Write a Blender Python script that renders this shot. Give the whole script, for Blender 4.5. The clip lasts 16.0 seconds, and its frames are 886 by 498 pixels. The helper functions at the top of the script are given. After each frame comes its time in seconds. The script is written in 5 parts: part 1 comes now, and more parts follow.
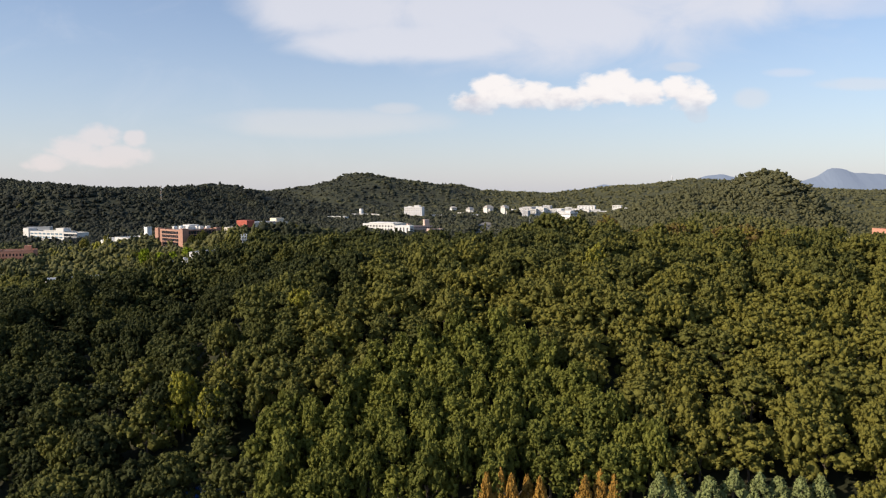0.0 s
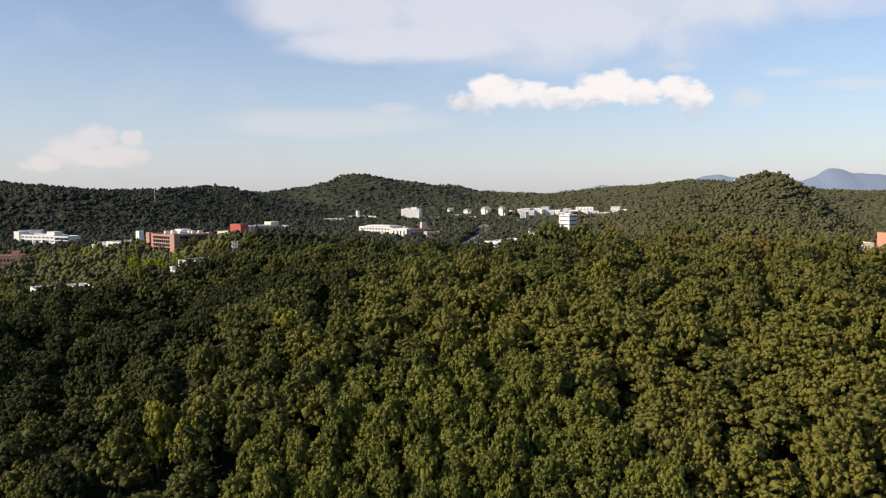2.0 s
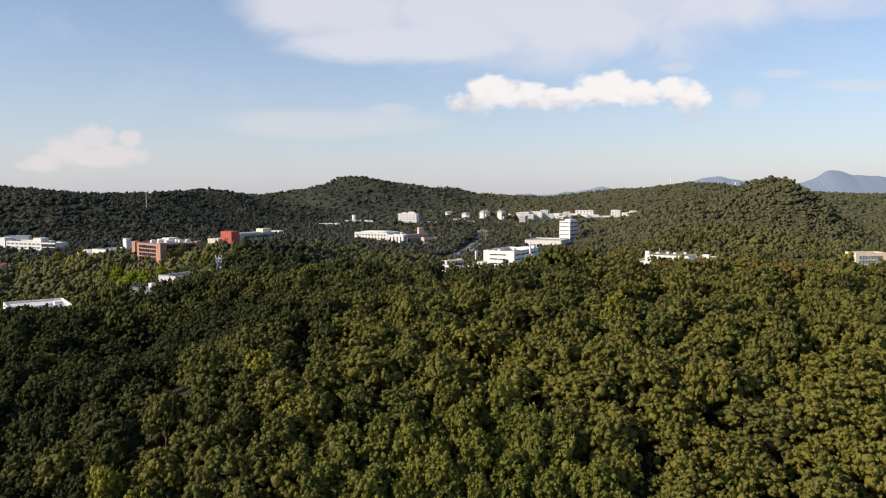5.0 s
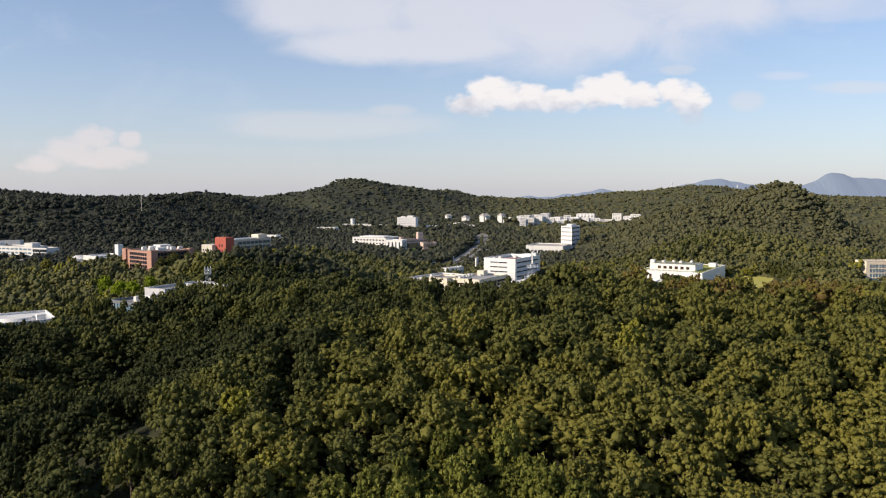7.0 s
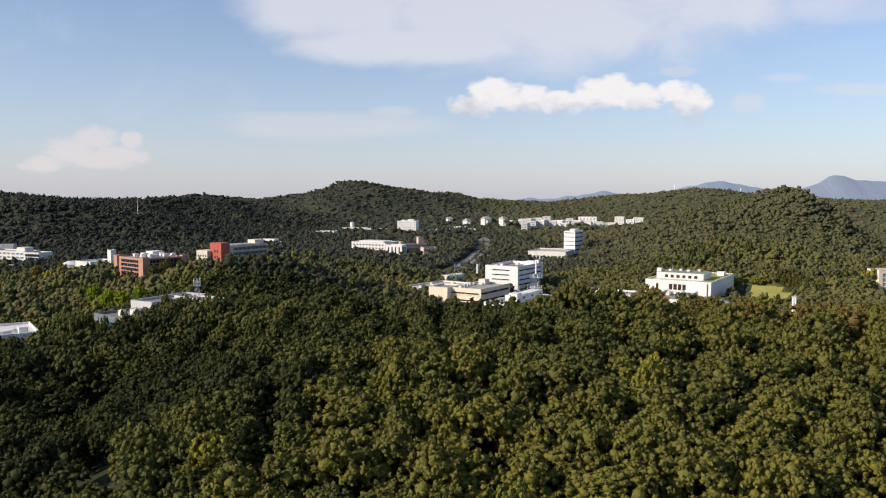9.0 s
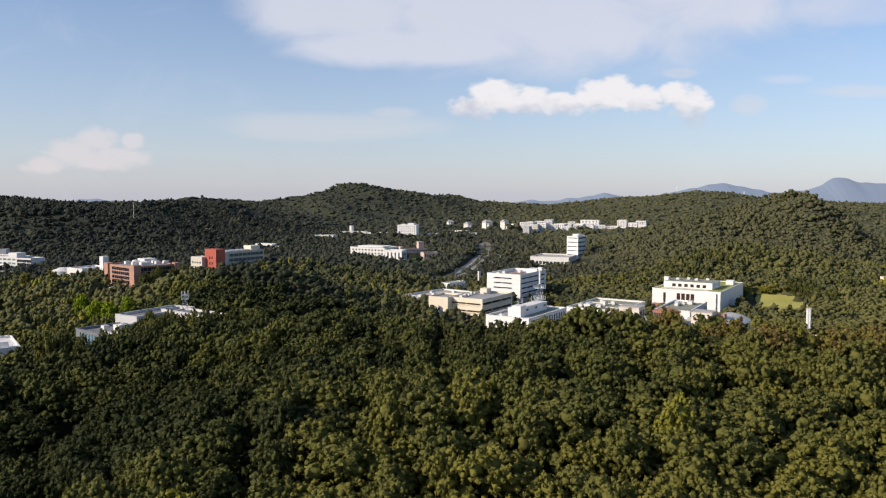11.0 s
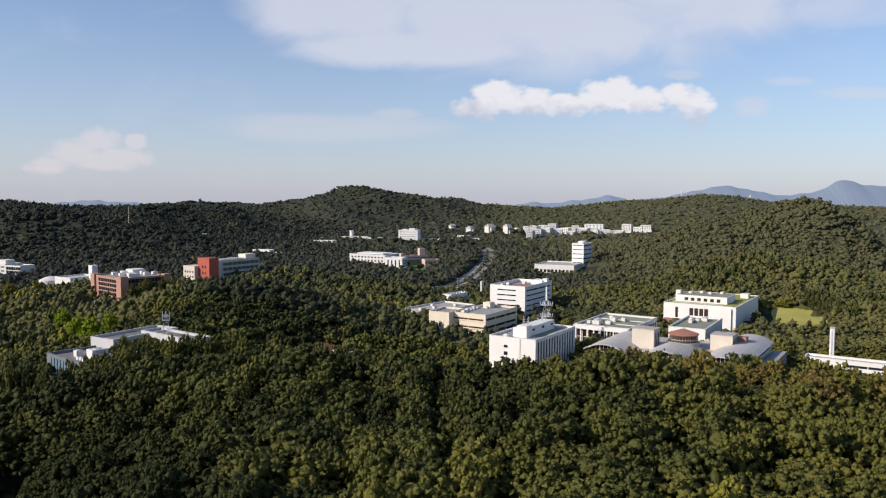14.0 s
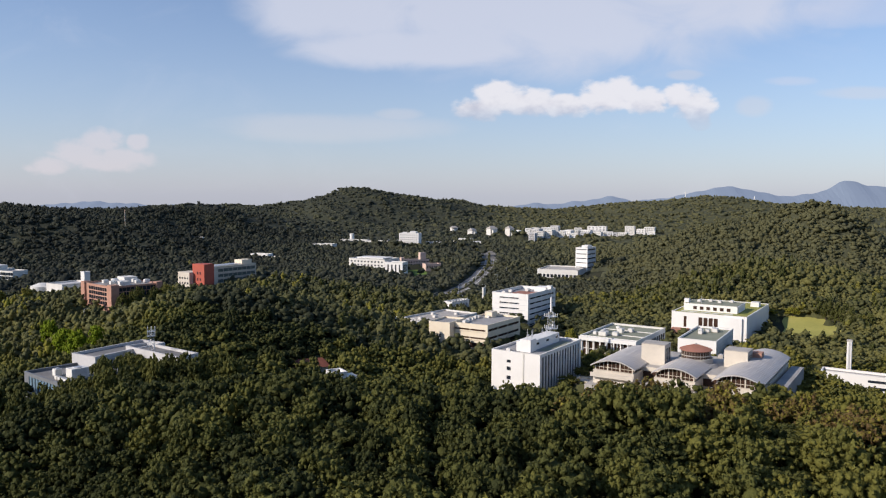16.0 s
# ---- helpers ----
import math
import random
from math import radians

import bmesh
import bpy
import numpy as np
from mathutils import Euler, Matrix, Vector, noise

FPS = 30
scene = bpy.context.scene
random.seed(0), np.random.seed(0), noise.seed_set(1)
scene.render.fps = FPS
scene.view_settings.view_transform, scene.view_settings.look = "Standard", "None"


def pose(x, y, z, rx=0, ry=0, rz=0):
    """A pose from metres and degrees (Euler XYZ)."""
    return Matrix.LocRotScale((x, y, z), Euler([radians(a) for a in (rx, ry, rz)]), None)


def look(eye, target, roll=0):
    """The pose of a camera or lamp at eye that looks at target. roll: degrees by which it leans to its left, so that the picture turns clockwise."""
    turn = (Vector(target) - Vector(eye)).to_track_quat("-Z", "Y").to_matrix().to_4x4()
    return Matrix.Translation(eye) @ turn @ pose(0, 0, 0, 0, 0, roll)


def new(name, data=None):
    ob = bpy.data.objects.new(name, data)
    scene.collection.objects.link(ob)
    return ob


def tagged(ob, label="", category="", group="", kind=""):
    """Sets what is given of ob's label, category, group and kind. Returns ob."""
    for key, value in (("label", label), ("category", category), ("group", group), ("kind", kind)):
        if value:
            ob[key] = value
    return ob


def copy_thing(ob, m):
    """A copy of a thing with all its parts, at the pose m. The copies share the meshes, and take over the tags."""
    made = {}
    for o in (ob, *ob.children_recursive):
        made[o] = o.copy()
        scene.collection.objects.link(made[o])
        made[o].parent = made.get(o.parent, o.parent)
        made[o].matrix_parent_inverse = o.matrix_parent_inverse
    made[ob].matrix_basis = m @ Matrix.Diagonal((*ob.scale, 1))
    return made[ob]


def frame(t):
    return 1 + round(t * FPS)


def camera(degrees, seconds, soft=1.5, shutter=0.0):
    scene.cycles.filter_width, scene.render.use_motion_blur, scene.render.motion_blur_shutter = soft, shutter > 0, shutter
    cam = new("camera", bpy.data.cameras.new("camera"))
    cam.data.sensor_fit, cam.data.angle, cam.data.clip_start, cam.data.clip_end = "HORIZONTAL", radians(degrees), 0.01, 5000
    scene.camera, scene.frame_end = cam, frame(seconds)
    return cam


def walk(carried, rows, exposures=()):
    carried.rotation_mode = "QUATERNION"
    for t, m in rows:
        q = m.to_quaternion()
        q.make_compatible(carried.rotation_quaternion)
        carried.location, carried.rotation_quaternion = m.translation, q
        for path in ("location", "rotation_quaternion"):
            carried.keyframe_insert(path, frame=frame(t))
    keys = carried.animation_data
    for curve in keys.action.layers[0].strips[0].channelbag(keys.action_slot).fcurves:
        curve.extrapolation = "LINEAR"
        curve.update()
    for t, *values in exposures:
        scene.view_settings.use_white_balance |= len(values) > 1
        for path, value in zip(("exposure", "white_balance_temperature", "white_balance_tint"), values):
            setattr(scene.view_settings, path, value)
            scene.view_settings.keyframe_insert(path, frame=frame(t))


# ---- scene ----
# ---- camera ----
cam = camera(60.0, 16.0, soft=1.2)
PATH = [
    (0, (0.00, 0.00, 100.00), (0.21, 99.71, 92.41), -0.20),
    (0.5, (0.08, 2.96, 100.50), (0.34, 102.67, 92.90), -0.21),
    (1, (0.13, 6.05, 101.24), (0.48, 105.76, 93.64), -0.24),
    (1.5, (0.27, 9.32, 102.11), (0.69, 109.03, 94.49), -0.24),
    (2, (0.30, 12.71, 103.01), (0.82, 112.41, 95.41), -0.24),
    (2.5, (0.46, 16.26, 103.87), (1.02, 115.97, 96.25), -0.22),
    (3, (0.61, 19.91, 104.66), (1.21, 119.62, 97.08), -0.21),
    (3.5, (0.77, 23.78, 105.55), (1.42, 123.49, 97.97), -0.21),
    (4, (0.96, 27.77, 106.48), (1.65, 127.48, 98.91), -0.19),
    (6.5, (1.62, 48.01, 111.02), (2.42, 147.73, 103.64), -0.13),
    (7, (1.73, 52.18, 111.91), (2.50, 151.91, 104.57), -0.07),
    (7.5, (1.87, 56.31, 112.83), (2.62, 156.04, 105.51), -0.03),
    (8, (1.96, 60.39, 113.73), (2.68, 160.12, 106.42), 0.02),
    (8.5, (2.12, 64.48, 114.53), (2.79, 164.22, 107.29), 0.06),
    (9, (2.26, 68.62, 115.35), (2.90, 168.36, 108.15), 0.07),
    (11.5, (2.81, 89.35, 119.41), (3.28, 189.11, 112.43), 0.14),
    (12, (2.90, 93.40, 120.33), (3.33, 193.16, 113.36), 0.19),
    (12.5, (3.03, 97.40, 121.17), (3.41, 197.16, 114.21), 0.20),
    (13, (3.19, 101.37, 122.01), (3.52, 201.13, 115.08), 0.20),
    (13.5, (3.31, 105.29, 122.85), (3.58, 205.05, 115.95), 0.24),
    (14, (3.45, 109.14, 123.67), (3.68, 208.90, 116.80), 0.23),
    (14.5, (3.64, 112.89, 124.48), (3.80, 212.65, 117.63), 0.22),
    (15, (3.88, 116.66, 125.31), (3.96, 216.42, 118.48), 0.21),
    (15.5, (4.06, 120.66, 126.17), (4.11, 220.42, 119.34), 0.21),
    (16, (4.21, 124.92, 126.96), (4.21, 224.69, 120.13), 0.20),
]
walk(cam, [(t, look(eye, target, roll)) for t, eye, target, roll in PATH],
     exposures=[(0, 0.17, 6800, 13), (4, 0.15, 6750, 13), (8, 0.12, 6650, 13), (12, 0.04, 6450, 13), (16, -0.03, 6250, 14)])

# ---- world and sun ----
SUN_AZ = radians(247.0)   # clockwise from +y: the sun stands to the left, a little behind
SUN_EL = radians(28.0)
world = bpy.data.worlds.new("sky")
scene.world = world
world.use_nodes = True
wn, wl = world.node_tree.nodes, world.node_tree.links
wn.clear()


def wmath(op, a, b=None, c=None, clamp=False):
    n = wn.new("ShaderNodeMath")
    n.operation, n.use_clamp = op, clamp
    for i, v in enumerate((a, b, c)):
        if v is None:
            continue
        if isinstance(v, (int, float)):
            n.inputs[i].default_value = v
        else:
            wl.new(v, n.inputs[i])
    return n.outputs[0]


def wramp(v, lo, hi):
    n = wn.new("ShaderNodeMapRange")
    n.interpolation_type = "SMOOTHSTEP"
    wl.new(v, n.inputs["Value"])
    n.inputs["From Min"].default_value, n.inputs["From Max"].default_value = lo, hi
    return n.outputs["Result"]


def wmix(fac, a, b):
    n = wn.new("ShaderNodeMix")
    n.data_type = "RGBA"
    for sock, v in ((n.inputs[0], fac), (n.inputs[6], a), (n.inputs[7], b)):
        if isinstance(v, (tuple, float, int)):
            sock.default_value = v
        else:
            wl.new(v, sock)
    return n.outputs[2]


sky = wn.new("ShaderNodeTexSky")
sky.sky_type, sky.sun_disc = "NISHITA", False
sky.sun_elevation, sky.sun_rotation = SUN_EL, SUN_AZ
sky.altitude, sky.air_density, sky.dust_density, sky.ozone_density = 100, 1.0, 0.6, 4.0
SKY = 0.135
scaled = wn.new("ShaderNodeVectorMath")
scaled.operation = "SCALE"
wl.new(sky.outputs[0], scaled.inputs[0])
scaled.inputs["Scale"].default_value = SKY
where = wn.new("ShaderNodeTexCoord").outputs["Generated"]
sep = wn.new("ShaderNodeSeparateXYZ")
wl.new(where, sep.inputs[0])
dx, dy, dz = sep.outputs
safe = wmath("MAXIMUM", dy, 0.05)
su, sv = wmath("DIVIDE", dx, safe), wmath("DIVIDE", dz, safe)
ahead = wramp(dy, 0.1, 0.4)
flat = wn.new("ShaderNodeCombineXYZ")
wl.new(su, flat.inputs[0]), wl.new(wmath("MULTIPLY", sv, 1.6), flat.inputs[1])


def wnoise(scale, detail, rough=0.55, warp=0.0):
    n = wn.new("ShaderNodeTexNoise")
    n.inputs["Scale"].default_value, n.inputs["Detail"].default_value = scale, detail
    n.inputs["Roughness"].default_value, n.inputs["Distortion"].default_value = rough, warp
    wl.new(flat.outputs[0], n.inputs["Vector"])
    return n.outputs[0]


def cloud(parts, soft, puff, edge):
    """A bank of cloud: ellipses (u, v, half width, half height) whose edge is broken by noise."""
    best = None
    for u, v, a, b in parts:
        p = wmath("POWER", wmath("DIVIDE", wmath("SUBTRACT", su, u), a), 2.0)
        q = wmath("POWER", wmath("DIVIDE", wmath("SUBTRACT", sv, v), b), 2.0)
        d = wmath("SUBTRACT", 1.0, wmath("ADD", p, q))
        best = d if best is None else wmath("SMOOTH_MAX", best, d, 0.3)
    d = wmath("ADD", best, wmath("MULTIPLY", wmath("SUBTRACT", puff, 0.5), edge))
    return wmath("MULTIPLY", wramp(d, -soft, soft), ahead)


fine, wide, wisp = wnoise(40.0, 5.0, 0.5, 0.2), wnoise(9.0, 6.0, 0.55, 0.5), wnoise(5.0, 6.0, 0.65, 0.8)
haze = wmath("POWER", wmath("SUBTRACT", 1.0, wmath("ABSOLUTE", dz), clamp=True), 5.0)
col = wmix(wmath("MULTIPLY", haze, 0.62), scaled.outputs[0], (0.55, 0.57, 0.68, 1))
veil = cloud([(0.12, 0.25, 0.27, 0.085), (-0.13, 0.245, 0.12, 0.05), (-0.02, 0.19, 0.17, 0.026), (0.30, 0.27, 0.20, 0.07)], 0.75, wide, 2.2)
streak = cloud([(0.52, 0.235, 0.09, 0.016), (0.60, 0.25, 0.12, 0.022), (0.45, 0.15, 0.03, 0.006)], 0.8, wide, 2.2)
faint = cloud([(-0.145, 0.088, 0.14, 0.017), (-0.06, 0.105, 0.03, 0.008), (0.40, 0.117, 0.022, 0.012), (0.31, 0.157, 0.02, 0.006), (0.55, 0.135, 0.06, 0.008)], 0.8, wide, 2.0)
cum = cloud([(0.070, 0.128, 0.030, 0.021), (0.110, 0.122, 0.040, 0.018), (0.045, 0.112, 0.030, 0.015), (0.155, 0.118, 0.035, 0.014), (0.205, 0.128, 0.032, 0.019), (0.230, 0.136, 0.022, 0.018),
             (0.262, 0.124, 0.030, 0.016), (0.305, 0.130, 0.024, 0.016), (0.325, 0.120, 0.026, 0.020), (0.33, 0.100, 0.016, 0.014)], 0.5, fine, 2.6)
cum = wmath("MULTIPLY", cum, wmath("MULTIPLY_ADD", wramp(sv, 0.088, 0.122), 0.75, 0.25))
left = cloud([(-0.442, 0.071, 0.026, 0.015), (-0.47, 0.055, 0.034, 0.016), (-0.395, 0.068, 0.014, 0.011), (-0.425, 0.046, 0.05, 0.014), (-0.51, 0.038, 0.03, 0.010)], 0.7, fine, 2.6)
shade = wramp(wmath("ADD", sv, wmath("MULTIPLY", wmath("SUBTRACT", fine, 0.5), 0.07)), 0.088, 0.130)
col = wmix(wmath("MULTIPLY", wramp(wisp, 0.5, 0.8), 0.12), col, (0.74, 0.76, 0.82, 1))
col = wmix(wmath("MULTIPLY", veil, 0.76), col, (0.70, 0.72, 0.78, 1))
col = wmix(wmath("MULTIPLY", streak, 0.35), col, (0.70, 0.71, 0.78, 1))
col = wmix(wmath("MULTIPLY", faint, 0.35), col, (0.72, 0.70, 0.70, 1))
col = wmix(wmath("MULTIPLY", left, 0.5), col, (0.80, 0.72, 0.72, 1))
col = wmix(wmath("MULTIPLY", cum, 0.85), col, wmix(shade, (0.56, 0.55, 0.61, 1), (0.90, 0.87, 0.85, 1)))
back = wn.new("ShaderNodeBackground")
wl.new(col, back.inputs["Color"])
back.inputs["Strength"].default_value = 1.0
out = wn.new("ShaderNodeOutputWorld")
wl.new(back.outputs[0], out.inputs["Surface"])

sun = new("sun", bpy.data.lights.new("sun", "SUN"))
sun.data.energy, sun.data.angle, sun.data.color = 5.0, radians(0.6), (1.0, 0.89, 0.745)
sun_way = Vector((math.sin(SUN_AZ) * math.cos(SUN_EL), math.cos(SUN_AZ) * math.cos(SUN_EL), math.sin(SUN_EL)))
sun.matrix_world = look(sun_way * 500 + Vector((0, 300, 0)), (0, 300, 0))

# ---- materials ----


def material(name, stops, rough=0.8, scale=1.0, detail=5.0, bump=0.0, metal=0.0, fine=0.0, by="", grain=0.25, relief=0.05):
    """Colours from a ramp driven by noise at two scales; by: an attribute or 'object' that drives the ramp, with noise on top."""
    m = bpy.data.materials.new(name)
    m.use_nodes = True
    n, l = m.node_tree.nodes, m.node_tree.links
    bsdf = n["Principled BSDF"]
    pos = n.new("ShaderNodeNewGeometry").outputs["Position"]

    def tex(s, d):
        t = n.new("ShaderNodeTexNoise")
        t.inputs["Scale"].default_value, t.inputs["Detail"].default_value = s, d
        l.new(pos, t.inputs["Vector"])
        return t.outputs[0]

    def math_(op, a, b):
        k = n.new("ShaderNodeMath")
        k.operation = op
        for i, v in enumerate((a, b)):
            if isinstance(v, (int, float)):
                k.inputs[i].default_value = v
            else:
                l.new(v, k.inputs[i])
        return k.outputs[0]

    mix = 0.6 if by else 0.28
    big, small = tex(scale, detail), tex(scale * 9 if not fine else fine, 3.0)
    drive = math_("ADD", math_("MULTIPLY", big, 1 - mix), math_("MULTIPLY", small, mix))
    if by == "object":
        drive = math_("ADD", n.new("ShaderNodeObjectInfo").outputs["Random"], math_("MULTIPLY", math_("SUBTRACT", drive, 0.5), grain * 2))
    elif by:
        a = n.new("ShaderNodeAttribute")
        a.attribute_name = by
        drive = math_("ADD", a.outputs["Fac"], math_("MULTIPLY", math_("SUBTRACT", drive, 0.5), grain * 2))
    ramp = n.new("ShaderNodeValToRGB")
    el = ramp.color_ramp.elements
    while len(el) < len(stops):
        el.new(0.5)
    for e, (p, c) in zip(el, stops):
        e.position, e.color = p, (*c, 1)
    l.new(drive, ramp.inputs[0])
    l.new(ramp.outputs[0], bsdf.inputs["Base Color"])
    bsdf.inputs["Roughness"].default_value, bsdf.inputs["Metallic"].default_value = rough, metal
    bsdf.inputs["Specular IOR Level"].default_value = 0.25
    if bump:
        b = n.new("ShaderNodeBump")
        b.inputs["Strength"].default_value, b.inputs["Distance"].default_value = bump, relief
        l.new(small, b.inputs["Height"])
        l.new(b.outputs[0], bsdf.inputs["Normal"])
    return m


def paint(name, c, rough=0.7, vary=0.12, scale=0.35, metal=0.0, bump=0.15):
    lo, hi = tuple(v * (1 - vary) for v in c), tuple(min(v * (1 + vary * 0.5), 0.95) for v in c)
    return material(name, [(0.3, lo), (0.55, c), (0.75, hi)], rough, scale, 6.0, bump, metal)


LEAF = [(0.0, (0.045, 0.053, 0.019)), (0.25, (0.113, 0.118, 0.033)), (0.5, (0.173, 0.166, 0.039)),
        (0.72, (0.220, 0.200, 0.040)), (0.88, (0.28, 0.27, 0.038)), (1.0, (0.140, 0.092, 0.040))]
# leaf ramp for far woods, greyed and blued: aerial haze put into the colour
HAZED_LEAF = [(0.0, (0.046, 0.051, 0.041)), (0.25, (0.080, 0.086, 0.060)), (0.5, (0.120, 0.123, 0.070)),
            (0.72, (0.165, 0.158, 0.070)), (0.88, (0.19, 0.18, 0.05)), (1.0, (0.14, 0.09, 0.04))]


def foliage(name, stops, scale, grain, fine, relief, bump=0.7, thin_share=0.32):
    """Leaves: a matt surface that lets some of the sun through."""
    m = material(name, stops, 0.75, scale, bump=bump, by="tint", grain=grain, fine=fine, relief=relief)
    n, l = m.node_tree.nodes, m.node_tree.links
    bsdf = n["Principled BSDF"]
    bsdf.inputs["Specular IOR Level"].default_value = 0.12
    thin, both = n.new("ShaderNodeBsdfTranslucent"), n.new("ShaderNodeMixShader")
    l.new(bsdf.inputs["Base Color"].links[0].from_socket, thin.inputs["Color"])
    both.inputs[0].default_value = thin_share
    l.new(bsdf.outputs[0], both.inputs[1]), l.new(thin.outputs[0], both.inputs[2])
    l.new(both.outputs[0], n["Material Output"].inputs["Surface"])
    return m


# mean of the near and the hazed ramp, so half of that painted haze
MID_LEAF = [(p, tuple(0.5 * (u + v) for u, v in zip(c, d))) for (p, c), (_, d) in zip(LEAF, HAZED_LEAF)]
mid_leaf = foliage("half-hazed valley foliage", MID_LEAF, 0.35, 0.30, 1.6, 0.5)
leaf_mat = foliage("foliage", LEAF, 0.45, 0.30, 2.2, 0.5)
# flatter relief and more translucency soften contrast on top of the painted haze
hazed_leaf = foliage("hazed distant foliage", HAZED_LEAF, 0.2, 0.20, 0.9, 0.6, 0.4, 0.4)
green_leaf = foliage("fresh green foliage", [(0.0, (0.070, 0.080, 0.020)), (0.3, (0.145, 0.155, 0.032)), (0.6, (0.195, 0.200, 0.040)), (1.0, (0.235, 0.24, 0.05))], 0.45, 0.43, 2.2, 0.5)
lime_leaf = foliage("lime green foliage", [(0.0, (0.10, 0.14, 0.012)), (0.6, (0.18, 0.245, 0.016)), (1.0, (0.25, 0.31, 0.022))], 0.45, 0.43, 2.2, 0.5)
orange_leaf = paint("rusty foliage", (0.34, 0.19, 0.035), 0.8, 0.35, 0.6)
pale_leaf = paint("silvery foliage", (0.19, 0.215, 0.075), 0.8, 0.3, 0.6)
bark = paint("bark", (0.11, 0.085, 0.06), 0.9, 0.35, 1.5)
soil = material("forest floor", [(0.3, (0.012, 0.016, 0.007)), (0.5, (0.03, 0.032, 0.014)), (0.68, (0.055, 0.045, 0.025))], 0.95, 0.06, 8.0, 0.4)
white = paint("white wall paint", (0.76, 0.74, 0.70), 0.6, 0.07, 0.12)
white2 = paint("weathered white paint", (0.67, 0.65, 0.60), 0.7, 0.12, 0.15)
cream = paint("cream render", (0.74, 0.65, 0.50), 0.75, 0.10, 0.15)
beige = paint("beige stone cladding", (0.60, 0.54, 0.45), 0.75, 0.15, 0.2)
greywall = paint("weathered grey render", (0.52, 0.51, 0.50), 0.8, 0.15, 0.15)
concrete = paint("concrete", (0.42, 0.39, 0.35), 0.85, 0.25, 0.25)
redwall = paint("red cladding", (0.42, 0.10, 0.065), 0.6, 0.15, 0.2)
brickwall = paint("red-brown brick", (0.42, 0.235, 0.17), 0.85, 0.22, 0.5)
salmon = paint("salmon brick", (0.56, 0.27, 0.18), 0.85, 0.15, 0.3)
darkmetal = paint("dark grey metal", (0.17, 0.18, 0.19), 0.5, 0.15, 0.3)
pinkwall = paint("pale pink render", (0.60, 0.44, 0.36), 0.8, 0.12, 0.2)
roofgrey = paint("grey roof membrane", (0.34, 0.33, 0.32), 0.85, 0.25, 0.12)
roofdark = paint("dark grey roof membrane", (0.20, 0.195, 0.19), 0.9, 0.3, 0.15)
roofgreen = paint("green-grey roof coating", (0.25, 0.26, 0.19), 0.85, 0.2, 0.1)
roofgrass = material("planted roof", [(0.3, (0.16, 0.19, 0.04)), (0.55, (0.30, 0.29, 0.07)), (0.75, (0.38, 0.33, 0.12))], 0.95, 0.25, 6.0, 0.3)
vaultmetal = paint("grey metal vault roofing", (0.50, 0.47, 0.44), 0.55, 0.10, 0.15, metal=0.2)
terracotta = paint("terracotta tiles", (0.36, 0.17, 0.12), 0.8, 0.2, 0.3)
rusttile = paint("weathered rust-red tiles", (0.21, 0.075, 0.05), 0.85, 0.25, 0.3)
bluemetal = paint("blue metal roofing", (0.05, 0.16, 0.45), 0.45, 0.15, 0.3)
steel = paint("galvanised steel", (0.55, 0.56, 0.57), 0.45, 0.15, 1.0, metal=0.6)
paleglass = paint("pale blue curtain glass", (0.16, 0.24, 0.30), 0.12, 0.2, 0.2)
glass = paint("dark window glass", (0.022, 0.028, 0.038), 0.08, 0.3, 0.3, bump=0.0)
greenglass = paint("grey-green glazing", (0.10, 0.125, 0.115), 0.3, 0.25, 0.3, bump=0.0)
brownglass = paint("brown tinted glass", (0.06, 0.035, 0.025), 0.12, 0.3, 0.3, bump=0.0)
asphalt = material("asphalt", [(0.3, (0.19, 0.178, 0.162)), (0.55, (0.25, 0.237, 0.215)), (0.75, (0.31, 0.292, 0.265))], 0.9, 0.05, 6.0, 0.2)
linepaint = paint("road marking paint", (0.7, 0.7, 0.68), 0.7, 0.15, 0.6)
lawnmat = material("mown lawn", [(0.3, (0.10, 0.17, 0.03)), (0.55, (0.15, 0.22, 0.04)), (0.75, (0.20, 0.25, 0.06))], 0.95, 0.08, 6.0, 0.3)
drylawn = material("dry lawn", [(0.3, (0.29, 0.28, 0.07)), (0.55, (0.38, 0.35, 0.09)), (0.75, (0.44, 0.38, 0.13))], 0.95, 0.06, 6.0, 0.3)
sand = paint("bare tan earth", (0.36, 0.28, 0.20), 0.95, 0.25, 0.1)

# ---- mesh helpers ----


def part(name, bm, mat, parent, label=""):
    me = bpy.data.meshes.new(name)
    bm.to_mesh(me)
    bm.free()
    me.materials.append(mat)
    ob = new(name, me)
    ob.parent = parent
    return tagged(ob, label)


def share(name, me, parent, x=0.0, y=0.0, z=0.0, rz=0.0):
    """One more object on a mesh that alike pieces share."""
    ob = new(name, me)
    ob.parent = parent
    ob.matrix_basis = pose(x, y, z, 0, 0, rz)
    return ob


def thing(name, x, y, z, rz, label, category, group="", kind=""):
    ob = new(name)
    ob.matrix_world = pose(x, y, z, 0, 0, rz)
    return tagged(ob, label, category, group, kind)


def block(bm, x0, y0, z0, x1, y1, z1, bevel=0.0):
    c = [bm.verts.new(p) for p in ((x0, y0, z0), (x1, y0, z0), (x1, y1, z0), (x0, y1, z0), (x0, y0, z1), (x1, y0, z1), (x1, y1, z1), (x0, y1, z1))]
    fs = [bm.faces.new([c[i] for i in q]) for q in ((3, 2, 1, 0), (4, 5, 6, 7), (0, 1, 5, 4), (1, 2, 6, 5), (2, 3, 7, 6), (3, 0, 4, 7))]
    if bevel:
        bmesh.ops.bevel(bm, geom=list({e for f in fs for e in f.edges}), offset=bevel, segments=1, affect="EDGES")
    return bm


